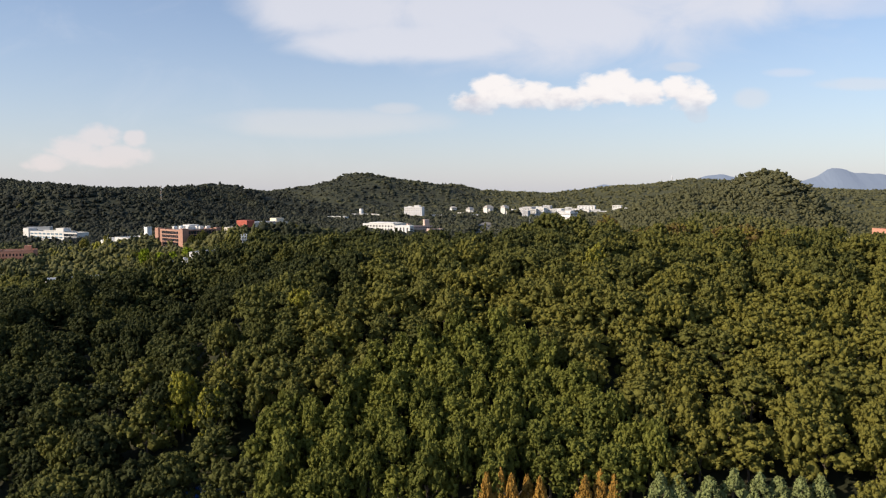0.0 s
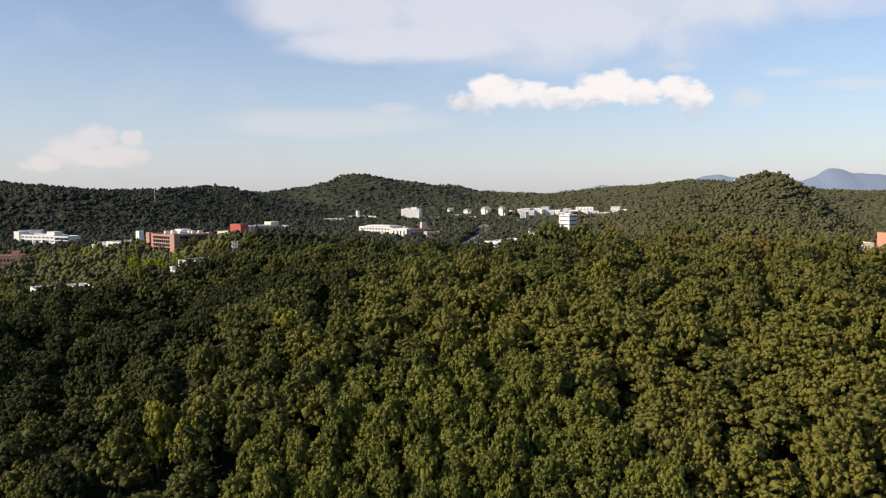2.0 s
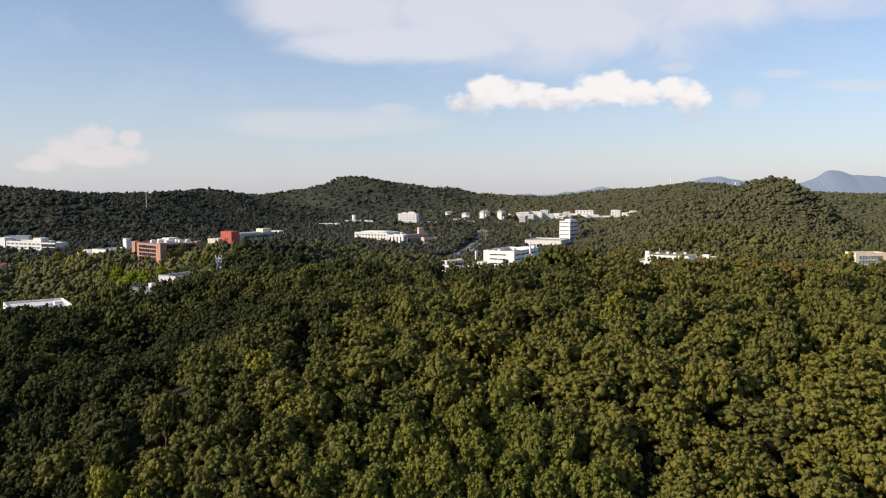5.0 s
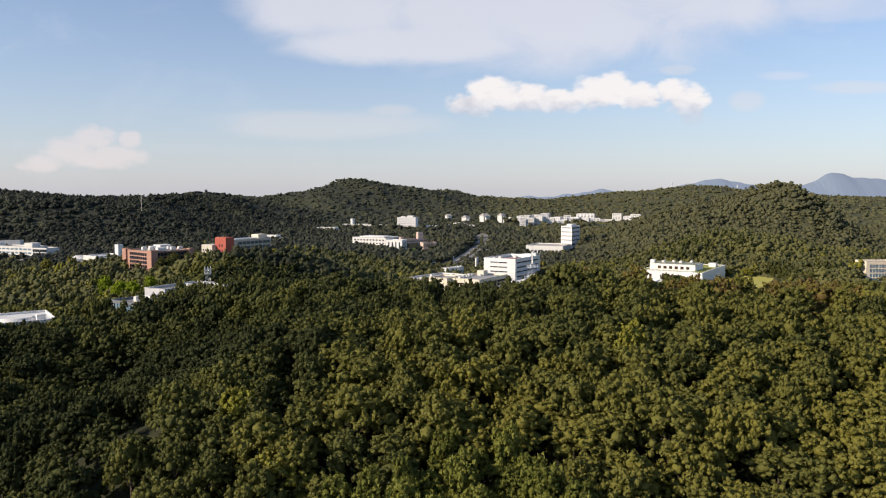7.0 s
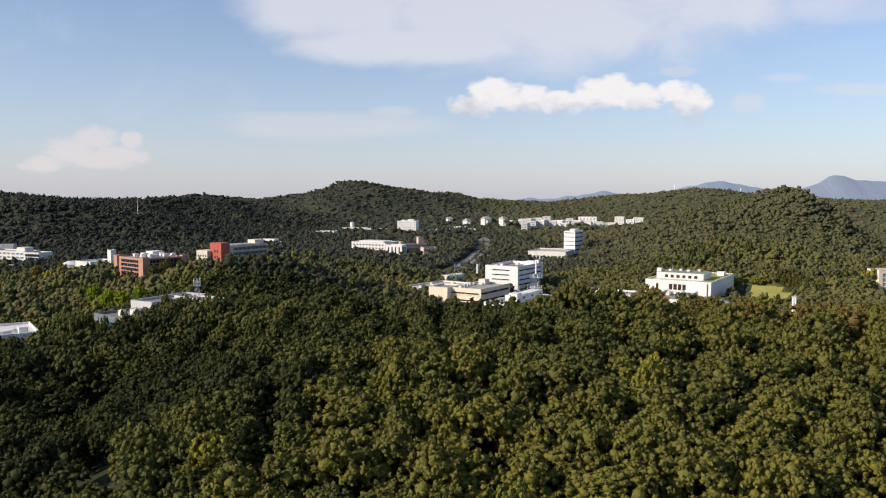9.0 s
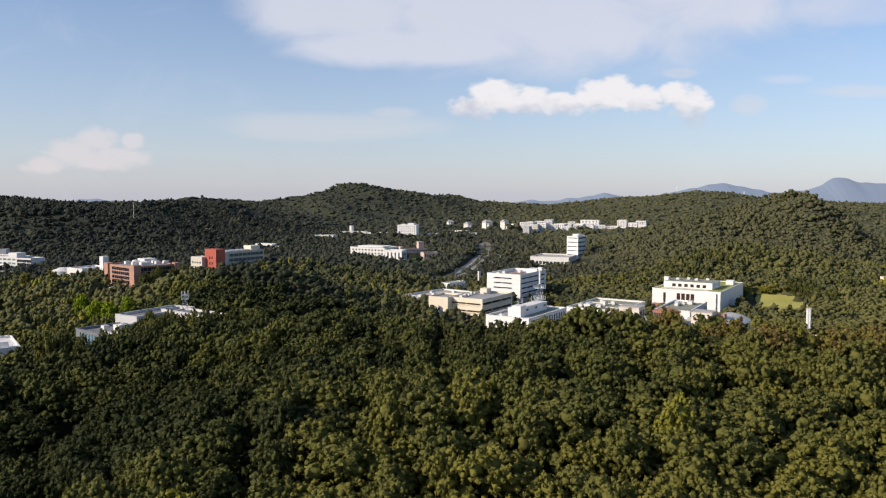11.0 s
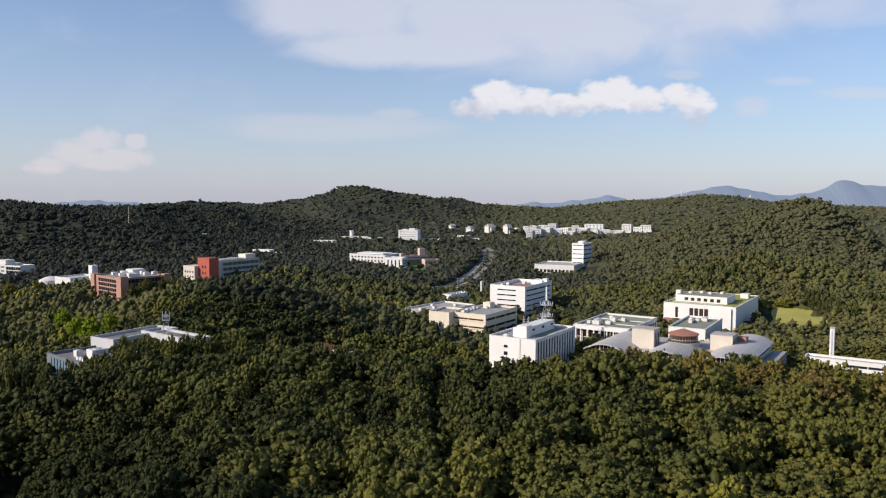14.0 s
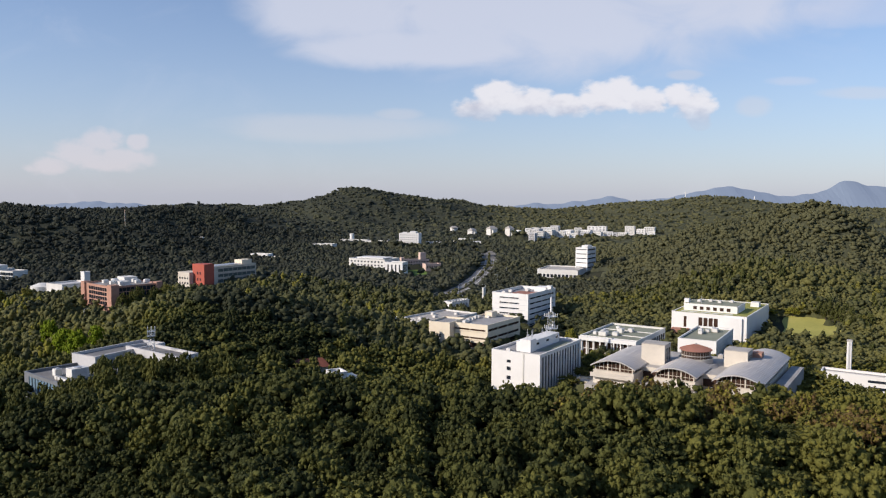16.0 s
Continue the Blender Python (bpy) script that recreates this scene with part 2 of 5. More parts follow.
def blocks(*rows):
    bm = bmesh.new()
    for r in rows:
        block(bm, *r)
    return bm


def drum(bm, x, y, z0, z1, r0, r1, n=24):
    lo = [bm.verts.new((x + r0 * math.cos(2 * math.pi * i / n), y + r0 * math.sin(2 * math.pi * i / n), z0)) for i in range(n)]
    hi = [bm.verts.new((x + r1 * math.cos(2 * math.pi * i / n), y + r1 * math.sin(2 * math.pi * i / n), z1)) for i in range(n)]
    for i in range(n):
        bm.faces.new((lo[i], lo[(i + 1) % n], hi[(i + 1) % n], hi[i]))
    bm.faces.new(hi), bm.faces.new(lo[::-1])
    return bm


def stick(bm, a, b, r=0.06, n=5):
    """A thin bar from a to b."""
    a, b = Vector(a), Vector(b)
    m = Matrix.Translation((a + b) / 2) @ (b - a).to_track_quat("Z", "Y").to_matrix().to_4x4()
    bmesh.ops.create_cone(bm, cap_ends=True, segments=n, radius1=r, radius2=r, depth=(b - a).length, matrix=m)
    return bm


pane_meshes = {}


def pane_mesh(w, h, mat):
    key = (round(w, 2), round(h, 2), mat.name)
    if key not in pane_meshes:
        me = bpy.data.meshes.new("window_pane")
        bm = blocks((0, 0, 0, w, 0.08, h))
        bm.to_mesh(me)
        bm.free()
        me.materials.append(mat)
        pane_meshes[key] = me
    return pane_meshes[key]


def facade(parent, side, a, b, z0, z1, mat, rows=(), bays=(), thick=0.4, gmat=None, name="wall", fins=False):
    """One wall with real openings: rows of (low, high) times bays of (from, to), glazed behind the face.
    Sides of the block 0..a by 0..b: S is y=0, W is x=0, N is y=b, E is x=a."""
    length = a if side in "SN" else b - 2 * thick
    off = 0.0 if side in "SN" else thick
    rows = sorted(rows)
    bays = sorted((max(p, 0.0), min(q, length)) for p, q in bays)
    ss = sorted({0.0, length, *(v for p in bays for v in p)}) if not fins else [0.0, length]
    zs = sorted({z0, z1, *(v for p in rows for v in p)})
    bm, known = bmesh.new(), {}

    def at(i, j, k):
        """Corner of the wall's grid: along, up, and outer or inner face."""
        if (i, j, k) not in known:
            u, d, z = ss[i] + off, (0.0, thick)[k], zs[j]
            known[i, j, k] = bm.verts.new({"S": (u, d, z), "N": (u, b - d, z), "W": (d, u, z), "E": (a - d, u, z)}[side])
        return known[i, j, k]

    def solid(i, j):
        if not (0 <= i < len(ss) - 1 and 0 <= j < len(zs) - 1):
            return False
        u, z = (ss[i] + ss[i + 1]) / 2, (zs[j] + zs[j + 1]) / 2
        return not (any(lo < z < hi for lo, hi in rows) and (fins or any(p < u < q for p, q in bays)))

    for i in range(len(ss) - 1):
        for j in range(len(zs) - 1):
            if not solid(i, j):
                continue
            for k in (0, 1):
                bm.faces.new((at(i, j, k), at(i + 1, j, k), at(i + 1, j + 1, k), at(i, j + 1, k)))
            for di, dj, p, q in ((-1, 0, (i, j), (i, j + 1)), (1, 0, (i + 1, j), (i + 1, j + 1)), (0, -1, (i, j), (i + 1, j)), (0, 1, (i, j + 1), (i + 1, j + 1))):
                if not solid(i + di, j + dj):
                    bm.faces.new((at(*p, 0), at(*q, 0), at(*q, 1), at(*p, 1)))
    bmesh.ops.recalc_face_normals(bm, faces=bm.faces[:])
    wall = part(name, bm, mat, parent)
    if fins:
        (lo, hi), s = rows[0], 0.0
        for p, q in (*bays, (length, 0)):
            part("fin", blocks((s, 0, lo, p, thick, hi)), mat, wall)
            s = q
    for lo, hi in rows:
        for p, q in bays:
            me = pane_mesh(q - p, hi - lo, gmat or glass)
            if side == "S":
                share("window_pane", me, wall, p, thick - 0.14, lo)
            elif side == "N":
                share("window_pane", me, wall, p, b - thick + 0.06, lo)
            elif side == "W":
                share("window_pane", me, wall, thick - 0.06, p + off, lo, 90)
            else:
                share("window_pane", me, wall, a - thick + 0.14, p + off, lo, 90)
    return wall


def bays_of(length, n, share_open, margin=0.8):
    pitch = (length - 2 * margin) / n
    gap = pitch * (1 - share_open) / 2
    return [(margin + i * pitch + gap, margin + (i + 1) * pitch - gap) for i in range(n)]


def floors_of(h, n, sill=1.0, head=0.7, base=0.0, top=1.2):
    f = (h - base - top) / n
    return [(base + i * f + sill, base + (i + 1) * f - head) for i in range(n)]


BUILT = []


def building(name, x, y, g, head, a, b, h, label, mat=None, roof=None, south=None, west=None, parapet=0.9, gmat=None, group="campus buildings", sink=4.0, pad=5.0, fins=False):
    """A flat-roofed block: walls with openings, a roof slab sunk behind the parapet, foundations that go into the slope."""
    mat, roof = mat or white, roof or roofgrey
    ob = thing(name, x, y, g, head, label, "building", group)
    facade(ob, "S", a, b, -sink, h, mat, *(south or ((), ())), gmat=gmat, fins=fins)
    facade(ob, "W", a, b, -sink, h, mat, *(west or ((), ())), gmat=gmat)
    facade(ob, "N", a, b, -sink, h, mat)
    facade(ob, "E", a, b, -sink, h, mat)
    part("roof_slab", blocks((0.4, 0.4, h - parapet - 0.3, a - 0.4, b - 0.4, h - parapet)), roof, ob)
    lip = bmesh.new()
    for r in ((-0.12, -0.12, a + 0.12, 0.5), (-0.12, b - 0.5, a + 0.12, b + 0.12), (-0.12, 0.5, 0.5, b - 0.5), (a - 0.5, 0.5, a + 0.12, b - 0.5)):
        block(lip, r[0], r[1], h, r[2], r[3], h + 0.15)
    part("parapet_coping", lip, mat, ob)
    BUILT.append((x, y, radians(head), a, b, pad))
    return ob


def roof_unit(x, y, z, head, w, d, h, label="white rooftop ventilation unit on a flat roof", mat=None):
    ob = thing("rooftop_unit", x, y, z, head, label, "ventilation unit", "rooftop units")
    part("casing", block(bmesh.new(), 0, 0, 0.25, w, d, h, 0.06), mat or white2, ob)
    part("plinth", blocks((0.1, 0.1, 0, w - 0.1, d - 0.1, 0.25)), concrete, ob)
    part("louvre", blocks((0.15 * w, -0.04, 0.45, 0.85 * w, 0.0, h - 0.25)), steel, ob)
    drum(bm := bmesh.new(), w / 2, d / 2, h, h + 0.25, min(w, d) * 0.3, min(w, d) * 0.3, 12)
    part("fan_ring", bm, steel, ob)
    return ob


def onto(x, y, head, u, v):
    c, s = math.cos(radians(head)), math.sin(radians(head))
    return x + u * c - v * s, y + u * s + v * c


# ---- ground ----
HILLS = [  # x, y, spread in x, spread in y, height
    (270, 310, 70, 70, 19.7), (275, 410, 70, 60, 8.8), (250, 620, 90, 80, 6.2), (275, 740, 85, 85, 24), (310, 500, 60, 60, 10),
    (-130, 790, 90, 110, 12), (334, 960, 115.5, 130, 47), (402, 910, 48, 90, 40), (230, 1150, 150, 90, -5), (-60, 1230, 160, 120, 9), (300, 1690, 220, 110, -6), (190, 1390, 110, 120, -9), (95, 1660, 80, 60, 9),
    (100, 392, 50, 30, -8), (160, 395, 45, 32, -8), (110, 350, 80, 26, -3), (65, 312, 60, 24, -5.5), (-78, 372, 26, 16, 5), (232, 596, 60, 44, -1.5), (225, 535, 50, 25, -4), (202, 462, 45, 34, -8.5),
    (-614, 1250, 195, 180, 53), (-380, 1450, 163, 160, 45.6), (-217, 2217, 193, 230, 82.8), (-675, 2150, 291, 250, 47.7),
    (18, 2250, 135, 200, 26), (351, 2350, 466, 250, 35.7), (772, 2150, 211, 230, 56.6), (1095, 1900, 386, 300, 32.6),
    (-894, 1250, 143, 180, 33.7), (-759, 1350, 63, 120, 29.7), (-430, 1300, 67, 120, 16.9), (-283, 2200, 53, 160, 6.6), (-99, 2260, 79, 160, -12.2),
    (96, 2400, 116, 160, 8.2), (514, 2250, 95, 180, 22), (895, 2100, 117, 180, -10.4), (1264, 2300, 329, 200, 38),
    (-400, 1105, 120, 75, 23), (-560, 1090, 110, 75, 25), (250, 850, 60, 50, 7), (-127, 340, 20, 30, -13), (-168, 388, 34, 30, -5), (-168, 330, 24, 40, 4), (-92, 190, 24, 45, -5),
    (-230, 640, 60, 60, 14), (0, 118, 220, 40, -6), (-182, 503, 36, 36, -8.5), (-172, 478, 30, 26, -6), (-158, 450, 28, 24, -7), (-135, 525, 45, 40, 6.5), (-85, 540, 40, 40, 3), (-95, 265, 26, 22, -7),
]
SWELL = ((155, (-3.6, -1.6, -3.8, 2.3, 2.1, 4.1, 2.0, 9.0)), (205, (4.0, 6.8, 16.2, 10.8, 12.6, 5.4, 10.9, 9.1)), (255, (8.0, -4.7, 10.0, 7.4, 13.9, 11.0, 15.3, 8.3)),
         (305, (8.9, 11.9, 15.9, 9.1, 17.2, 8.7, 8.5, 11.5)), (360, (6.0, 3.0, 5.7, 6.8, 0.1, 4.0, 4.9, 5.2)))
for sy, row in SWELL:   # the long wooded hill under the flight
    HILLS += [(sx, sy, 48, 48, h) for sx, h in zip((-130, -85, -40, 5, 50, 95, 140, 190), row)]
for sy, row in ((420, (-2.1, 7.8, 6.0, -1.8, -1.4, 6.5, 6.4)), (480, (-6.1, 9.0, 8.8, 1.3, -3.8, 4.1, 2.2)), (550, (1.4, 6.4, 10.7, 3.2, -2.4, 0.1, 2.1))):
    HILLS += [(sx, sy, 65, 65, h) for sx, h in zip((-230, -160, -95, -40, 20, 90, 160), row)]


def smooth(v, lo, hi):
    k = np.clip((v - lo) / (hi - lo), 0, 1)
    return k * k * (3 - 2 * k)


def ground_at(x, y):
    x, y = np.asarray(x, float), np.asarray(y, float)
    z = 38 + 8 * smooth(y, 650, 1250)
    for hx, hy, sx, sy, h in HILLS:
        z = z + h * np.exp(-((x - hx) / sx) ** 2 - ((y - hy) / sy) ** 2)
    far = smooth(y, 900, 1600)
    return z + far * (5 * np.sin(x / 61 + 0.3 * np.sin(y / 83)) * np.sin(y / 97 + 1) + 3 * np.sin(x / 29 + y / 41))


def lines(stops):
    out = []
    for (a, step), (b, _) in zip(stops, stops[1:]):
        out += list(np.arange(a, b, step))
    return np.array(out + [stops[-1][0]])


gx = lines([(-4500, 150), (-1500, 40), (-420, 10), (420, 40), (1500, 150), (4500, 1)])
gy = lines([(-600, 60), (0, 10), (720, 20), (1500, 40), (2800, 150), (4900, 1)])
GX, GY = np.meshgrid(gx, gy)
GZ = ground_at(GX, GY)
nx, ny = len(gx), len(gy)
idx = np.arange(nx * ny).reshape(ny, nx)
quads = np.stack([idx[:-1, :-1], idx[:-1, 1:], idx[1:, 1:], idx[1:, :-1]], -1).reshape(-1, 4)
gm = bpy.data.meshes.new("ground")
gm.from_pydata(np.stack([GX, GY, GZ], -1).reshape(-1, 3).tolist(), [], quads.tolist())
gm.materials.append(soil)
for p in gm.polygons:
    p.use_smooth = True
tagged(new("ground", gm), "dark wooded hills and valley floor of leaf litter", "ground", kind="structure")
CLEAR = []   # strips and patches that stay free of trees: x, y, half width


def ribbon(name, pts, width, mat, lift, label, category, kind="structure"):
    """A strip laid on the ground along a line."""
    fine = []
    for (x0, y0), (x1, y1) in zip(pts, pts[1:]):
        n = max(2, int(math.hypot(x1 - x0, y1 - y0) / 6))
        fine += [(x0 + (x1 - x0) * i / n, y0 + (y1 - y0) * i / n) for i in range(n)]
    fine.append(pts[-1])
    bm, prev = bmesh.new(), None
    for i, (x, y) in enumerate(fine):
        p, q = fine[max(i - 1, 0)], fine[min(i + 1, len(fine) - 1)]
        d = Vector((q[0] - p[0], q[1] - p[1], 0)).normalized()
        s = Vector((-d.y, d.x, 0)) * width / 2
        row = []
        for k in (-1, -0.5, 0, 0.5, 1):
            vx, vy = x + s.x * k, y + s.y * k
            row.append(bm.verts.new((vx, vy, float(ground_at(vx, vy)) + lift)))
        if prev:
            for j in range(4):
                bm.faces.new((prev[j], row[j], row[j + 1], prev[j + 1]))
        prev = row
        CLEAR.append((x, y, width / 2 + 2.5))
    bmesh.ops.recalc_face_normals(bm, faces=bm.faces[:])
    me = bpy.data.meshes.new(name)
    bm.to_mesh(me)
    bm.free()
    me.materials.append(mat)
    return tagged(new(name, me), label, category, kind=kind)


def patch(name, x, y, rx, ry, head, mat, lift, label, category, seed=1):
    """A patch of ground cover with a wavering edge."""
    bm = bmesh.new()
    rings = []
    for r in (0.0, 0.3, 0.6, 0.85, 1.0):
        ring = []
        for i in range(28):
            t = 2 * math.pi * i / 28
            k = r * (1 + 0.14 * math.sin(3 * t + seed) + 0.08 * math.sin(5 * t + 2 * seed))
            px, py = onto(x, y, head, rx * k * math.cos(t), ry * k * math.sin(t))
            ring.append(bm.verts.new((px, py, float(ground_at(px, py)) + lift)))
            if r == 0:
                break
        rings.append(ring)
    for i in range(28):
        bm.faces.new((rings[0][0], rings[1][i], rings[1][(i + 1) % 28]))
        for lo, hi in zip(rings[1:], rings[2:]):
            bm.faces.new((lo[i], hi[i], hi[(i + 1) % 28], lo[(i + 1) % 28]))
    me = bpy.data.meshes.new(name)
    bm.to_mesh(me)
    bm.free()
    me.materials.append(mat)
    for u in np.linspace(-0.75, 0.75, 5):
        for v in np.linspace(-0.7, 0.7, 4):
            px, py = onto(x, y, head, rx * u, ry * v)
            CLEAR.append((px, py, min(rx, ry) * 0.42))
    return tagged(new(name, me), label, category, kind="structure")

# ---- roads, lawns, yards ----
AVENUE = [(2, 772), (26, 850), (45, 945), (59, 1040), (65, 1120), (67, 1200)]
ribbon("road", AVENUE, 20, asphalt, 0.30, "pale grey asphalt avenue with two carriageways", "road")
ribbon("median_strip", AVENUE[:-1], 2.4, soil, 0.42, "planted dark earth median strip between two carriageways", "median strip")
for side in (-5, 5):
    ribbon("road_marking", [(x + side, y) for x, y in AVENUE[:-1]], 0.5, linepaint, 0.36, "worn white lane line of the avenue", "road marking")
CLEAR += [(x + 1, y - 8, 13) for x, y in AVENUE[1:5]]
ribbon("access_road", [(30, 700), (90, 720), (150, 700), (215, 640)], 7, asphalt, 0.30, "narrow grey asphalt access road", "road")
ribbon("side_road", [(-340, 520), (-250, 560), (-190, 600), (-120, 640), (-18, 650)], 9, asphalt, 0.30, "grey asphalt side road between trees", "road")
patch("lawn", 234, 600, 18, 37, -27, drylawn, 0.35, "yellowed mown lawn among pines", "lawn", 1)
patch("lawn", -27, 957, 14, 38, -4, lawnmat, 0.35, "bright green mown lawn before a school", "lawn", 2)
patch("lawn", -42, 905, 12, 14, 20, lawnmat, 0.35, "bright green mown lawn with a path", "lawn", 3)
patch("bare_ground", -262, 566, 34, 12, 8, sand, 0.35, "bare tan earth yard beside trees", "bare ground", 4)
patch("bare_ground", -92, 268, 10, 6, 20, sand, 0.30, "bare earth clearing in the woods", "bare ground", 5)
patch("bare_ground", -118, 622, 8, 5, 0, drylawn, 0.30, "dry grass clearing among trees", "bare ground", 6)
patch("car_park", 208, 622, 10, 8, 10, asphalt, 0.35, "grey asphalt car park", "car park", 7)
patch("paved_yard", 30, 615, 14, 38, -30, asphalt, 0.30, "grey paved yard between buildings", "yard", 8)

# ---- distant mountains, past the last hills ----


def mountain(name, x0, x1, y, z0, humps, mat, label):
    bm, n = bmesh.new(), 120
    rows = [[], [], []]
    for i in range(n + 1):
        x = x0 + (x1 - x0) * i / n
        z = z0 + sum(h * math.exp(-((x - c) / s) ** 2) for c, s, h in humps) + 3 * math.sin(x / 37) + 2.5 * math.sin(x / 17 + 1)
        for r, (k, d) in zip(rows, ((0.0, -260), (0.6, -120), (1.0, 0))):
            r.append(bm.verts.new((x, y + d, 30 + (z - 30) * k)))
    for lo, hi in zip(rows, rows[1:]):
        for i in range(n):
            bm.faces.new((lo[i], lo[i + 1], hi[i + 1], hi[i]))
    me = bpy.data.meshes.new(name)
    bm.to_mesh(me)
    bm.free()
    me.materials.append(mat)
    return tagged(new(name, me), label, "mountain", kind="structure")


# backdrop paint: haze is put in as a bluish base colour and a glow
def haze_paint(name, c, glow):
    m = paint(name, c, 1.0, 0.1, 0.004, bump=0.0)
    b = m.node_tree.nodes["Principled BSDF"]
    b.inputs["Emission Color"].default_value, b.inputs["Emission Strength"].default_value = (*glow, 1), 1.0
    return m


haze_blue = haze_paint("hazed distant hills", (0.08, 0.10, 0.12), (0.165, 0.20, 0.275))
mountain("backdrop_mountains", 900, 4200, 4700, 92, [(2400, 110, 48), (2450, 420, 72), (1700, 260, 92), (1350, 250, 20), (3000, 500, 70)], haze_blue, "hazy blue mountain range on the horizon")
mountain("backdrop_hills", 300, 1250, 4600, 66, [(560, 140, 22), (980, 180, 62), (760, 100, 15)], haze_blue, "hazy blue low hills on the horizon")
mountain("backdrop_hills", -2400, -1500, 4650, 70, [(-2100, 130, 20), (-1900, 120, 12)], haze_blue, "hazy blue low hills on the horizon")

# ---- the buildings of the campus ----
HD = 57.0

# laboratory with narrow window slits
lab = building("laboratory_building", 45.5, 446.1, 42, HD, 44, 23.5, 18, "white four-storey laboratory building with narrow dark window slits", white, roofgrey,
               south=([(0.8, 16.6)], bays_of(44, 14, 0.52, 1.6)), west=([(1.6, 3.3), (5.6, 7.3), (9.6, 11.3), (13.0, 14.3)], [(13.6, 15.6)]), fins=True)
part("pilaster", blocks((-0.25, 7.6, -4, 0, 8.0, 18.1), (-0.12, 8.0, -4, 0, 8.4, 18.1)), white2, lab)
pent = part("penthouse", blocks((7, 8.5, 17.1, 38, 15.0, 21.4), (6.2, 7.6, 17.1, 11.5, 12.6, 22.6)), white, lab)
for u in (14, 24, 34):
    share("window_pane", pane_mesh(2.6, 1.0, glass), pent, u, 8.45, 19.2)
part("rooftop_pad", blocks((13, 1.6, 17.1, 40, 7.2, 17.16)), roofgreen, lab)


def dish(x, y, z, s=1.0):
    ob = thing("roof_antenna", x, y, z, random.uniform(0, 360), "thin steel roof antenna with short arms", "antenna", "roof antennas")
    bm = bmesh.new()
    stick(bm, (0, 0, 0), (0, 0, 4.5 * s), 0.09)
    for k in (2.2, 3.0, 3.8):
        stick(bm, (-0.9 * s, 0, k * s), (0.9 * s, 0, k * s), 0.06)
    part("mast", bm, steel, ob)
    drum(bm := bmesh.new(), 0, 0.2, 1.5 * s, 1.9 * s, 0.15, 0.55 * s, 10)
    part("reflector", bm, white, ob)


for u, v in ((8, 10), (10, 9), (12, 12), (15, 11), (27, 12), (30, 11), (33, 13), (36, 12)):
    dish(*onto(45.5, 446.1, HD, u, v), 42 + (22.6 if u < 11 and v < 12.6 else 21.4), random.uniform(0.6, 1.1))
for u, v, w, d, h in ((40, 12, 2.4, 3, 1.6), (3, 16, 2, 2, 1.4), (22, 18, 3, 2, 1.5)):
    roof_unit(*onto(45.5, 446.1, HD, u, v), 59.1, HD, w, d, h)
building("entrance_lodge", 70.5, 452, 42, HD, 9, 11, 4.6, "small cream entrance lodge beside the laboratory", cream, beige, west=([(1.2, 3.4)], [(2, 3.4), (4.5, 5.9), (7, 8.4)]), pad=2)

# office with ribbon windows
office = building("office_building", 62.8, 647.8, 33, HD + 1, 46, 28, 27, "white seven-storey office building with dark ribbon windows", white, roofgrey,
                  south=(floors_of(27, 7, 1.5, 1.1, 0, 1.6), [(2.5, 11.5), (11.8, 22.0), (22.3, 32.0), (32.3, 43.0)]), west=(floors_of(27, 7, 1.6, 1.1, 0, 1.6), [(6.8, 14.5), (14.8, 21.8)]), parapet=2.2)
part("roof_deck", blocks((8, 5, 24.8, 30, 21, 25.1)), terracotta, office, "terracotta paved roof deck")
part("stair_head", blocks((35, 3, 24.8, 45, 12, 28.2), (37, -0.3, 24.8, 40, 3, 29.4)), white, office)
part("shadow_joint", blocks(*[(-0.06, 0.0, 1.1 + 3.63 * i, 0.0, 28, 1.25 + 3.63 * i) for i in range(1, 7)]), steel, office)
for u, v in ((10, 23), (20, 23), (31, 15)):
    roof_unit(*onto(62.8, 647.8, HD + 1, u, v), 57.8, HD + 1, 4, 2.5, 1.9)

# cream research hall, its stair block, the low hall behind
creamy = building("research_hall", 29.3, 550.2, 40, HD, 39.4, 23.4, 15, "cream three-storey research hall with dark ribbon windows", cream, roofgrey,
                  south=([(1.6, 4.4), (6.6, 8.0), (11.2, 12.6)], [(1.0, 12), (12.4, 24), (24.4, 38)]), west=([(1.6, 4.4), (6.6, 7.6), (11.2, 12.2)], [(1.0, 11), (11.3, 21.5)]), gmat=brownglass)
part("sunshade_ledge", blocks((-0.5, -0.5, 10.7, 39.4, 0, 11.1), (-0.5, 0, 10.7, 0, 23.4, 11.1), (-0.5, -0.5, 6.1, 39.4, 0, 6.5), (-0.5, 0, 6.1, 0, 23.4, 6.5)), cream, creamy)
part("service_box", blocks((30, 14, 14.1, 36, 19, 17.6)), cream, creamy)
for u, v, w, d, h in ((4, 17, 4, 2, 1.6), (10, 18, 3, 2, 1.8), (16, 19, 2, 2, 1.3), (20, 19.5, 3, 1.6, 2.0), (25, 20, 2.4, 1.8, 1.4), (28, 15, 1.6, 1.6, 1.2)):
    roof_unit(*onto(29.3, 550.2, HD, u, v), 54.1, HD, w, d, h)
building("stair_block", 8.2, 557.2, 40, HD + 5, 20, 13.5, 15.3, "plain cream stair block beside the research hall", cream, roofgrey,
                west=([(6.4, 8.6)], [(5.2, 6.6), (6.8, 8.2)]))
hall = building("low_hall", -5, 592, 40, 52, 52, 27, 9.5, "low flat hall with tall white window strips", white2, concrete, west=([(1.0, 7.0)], bays_of(26, 9, 0.55)))
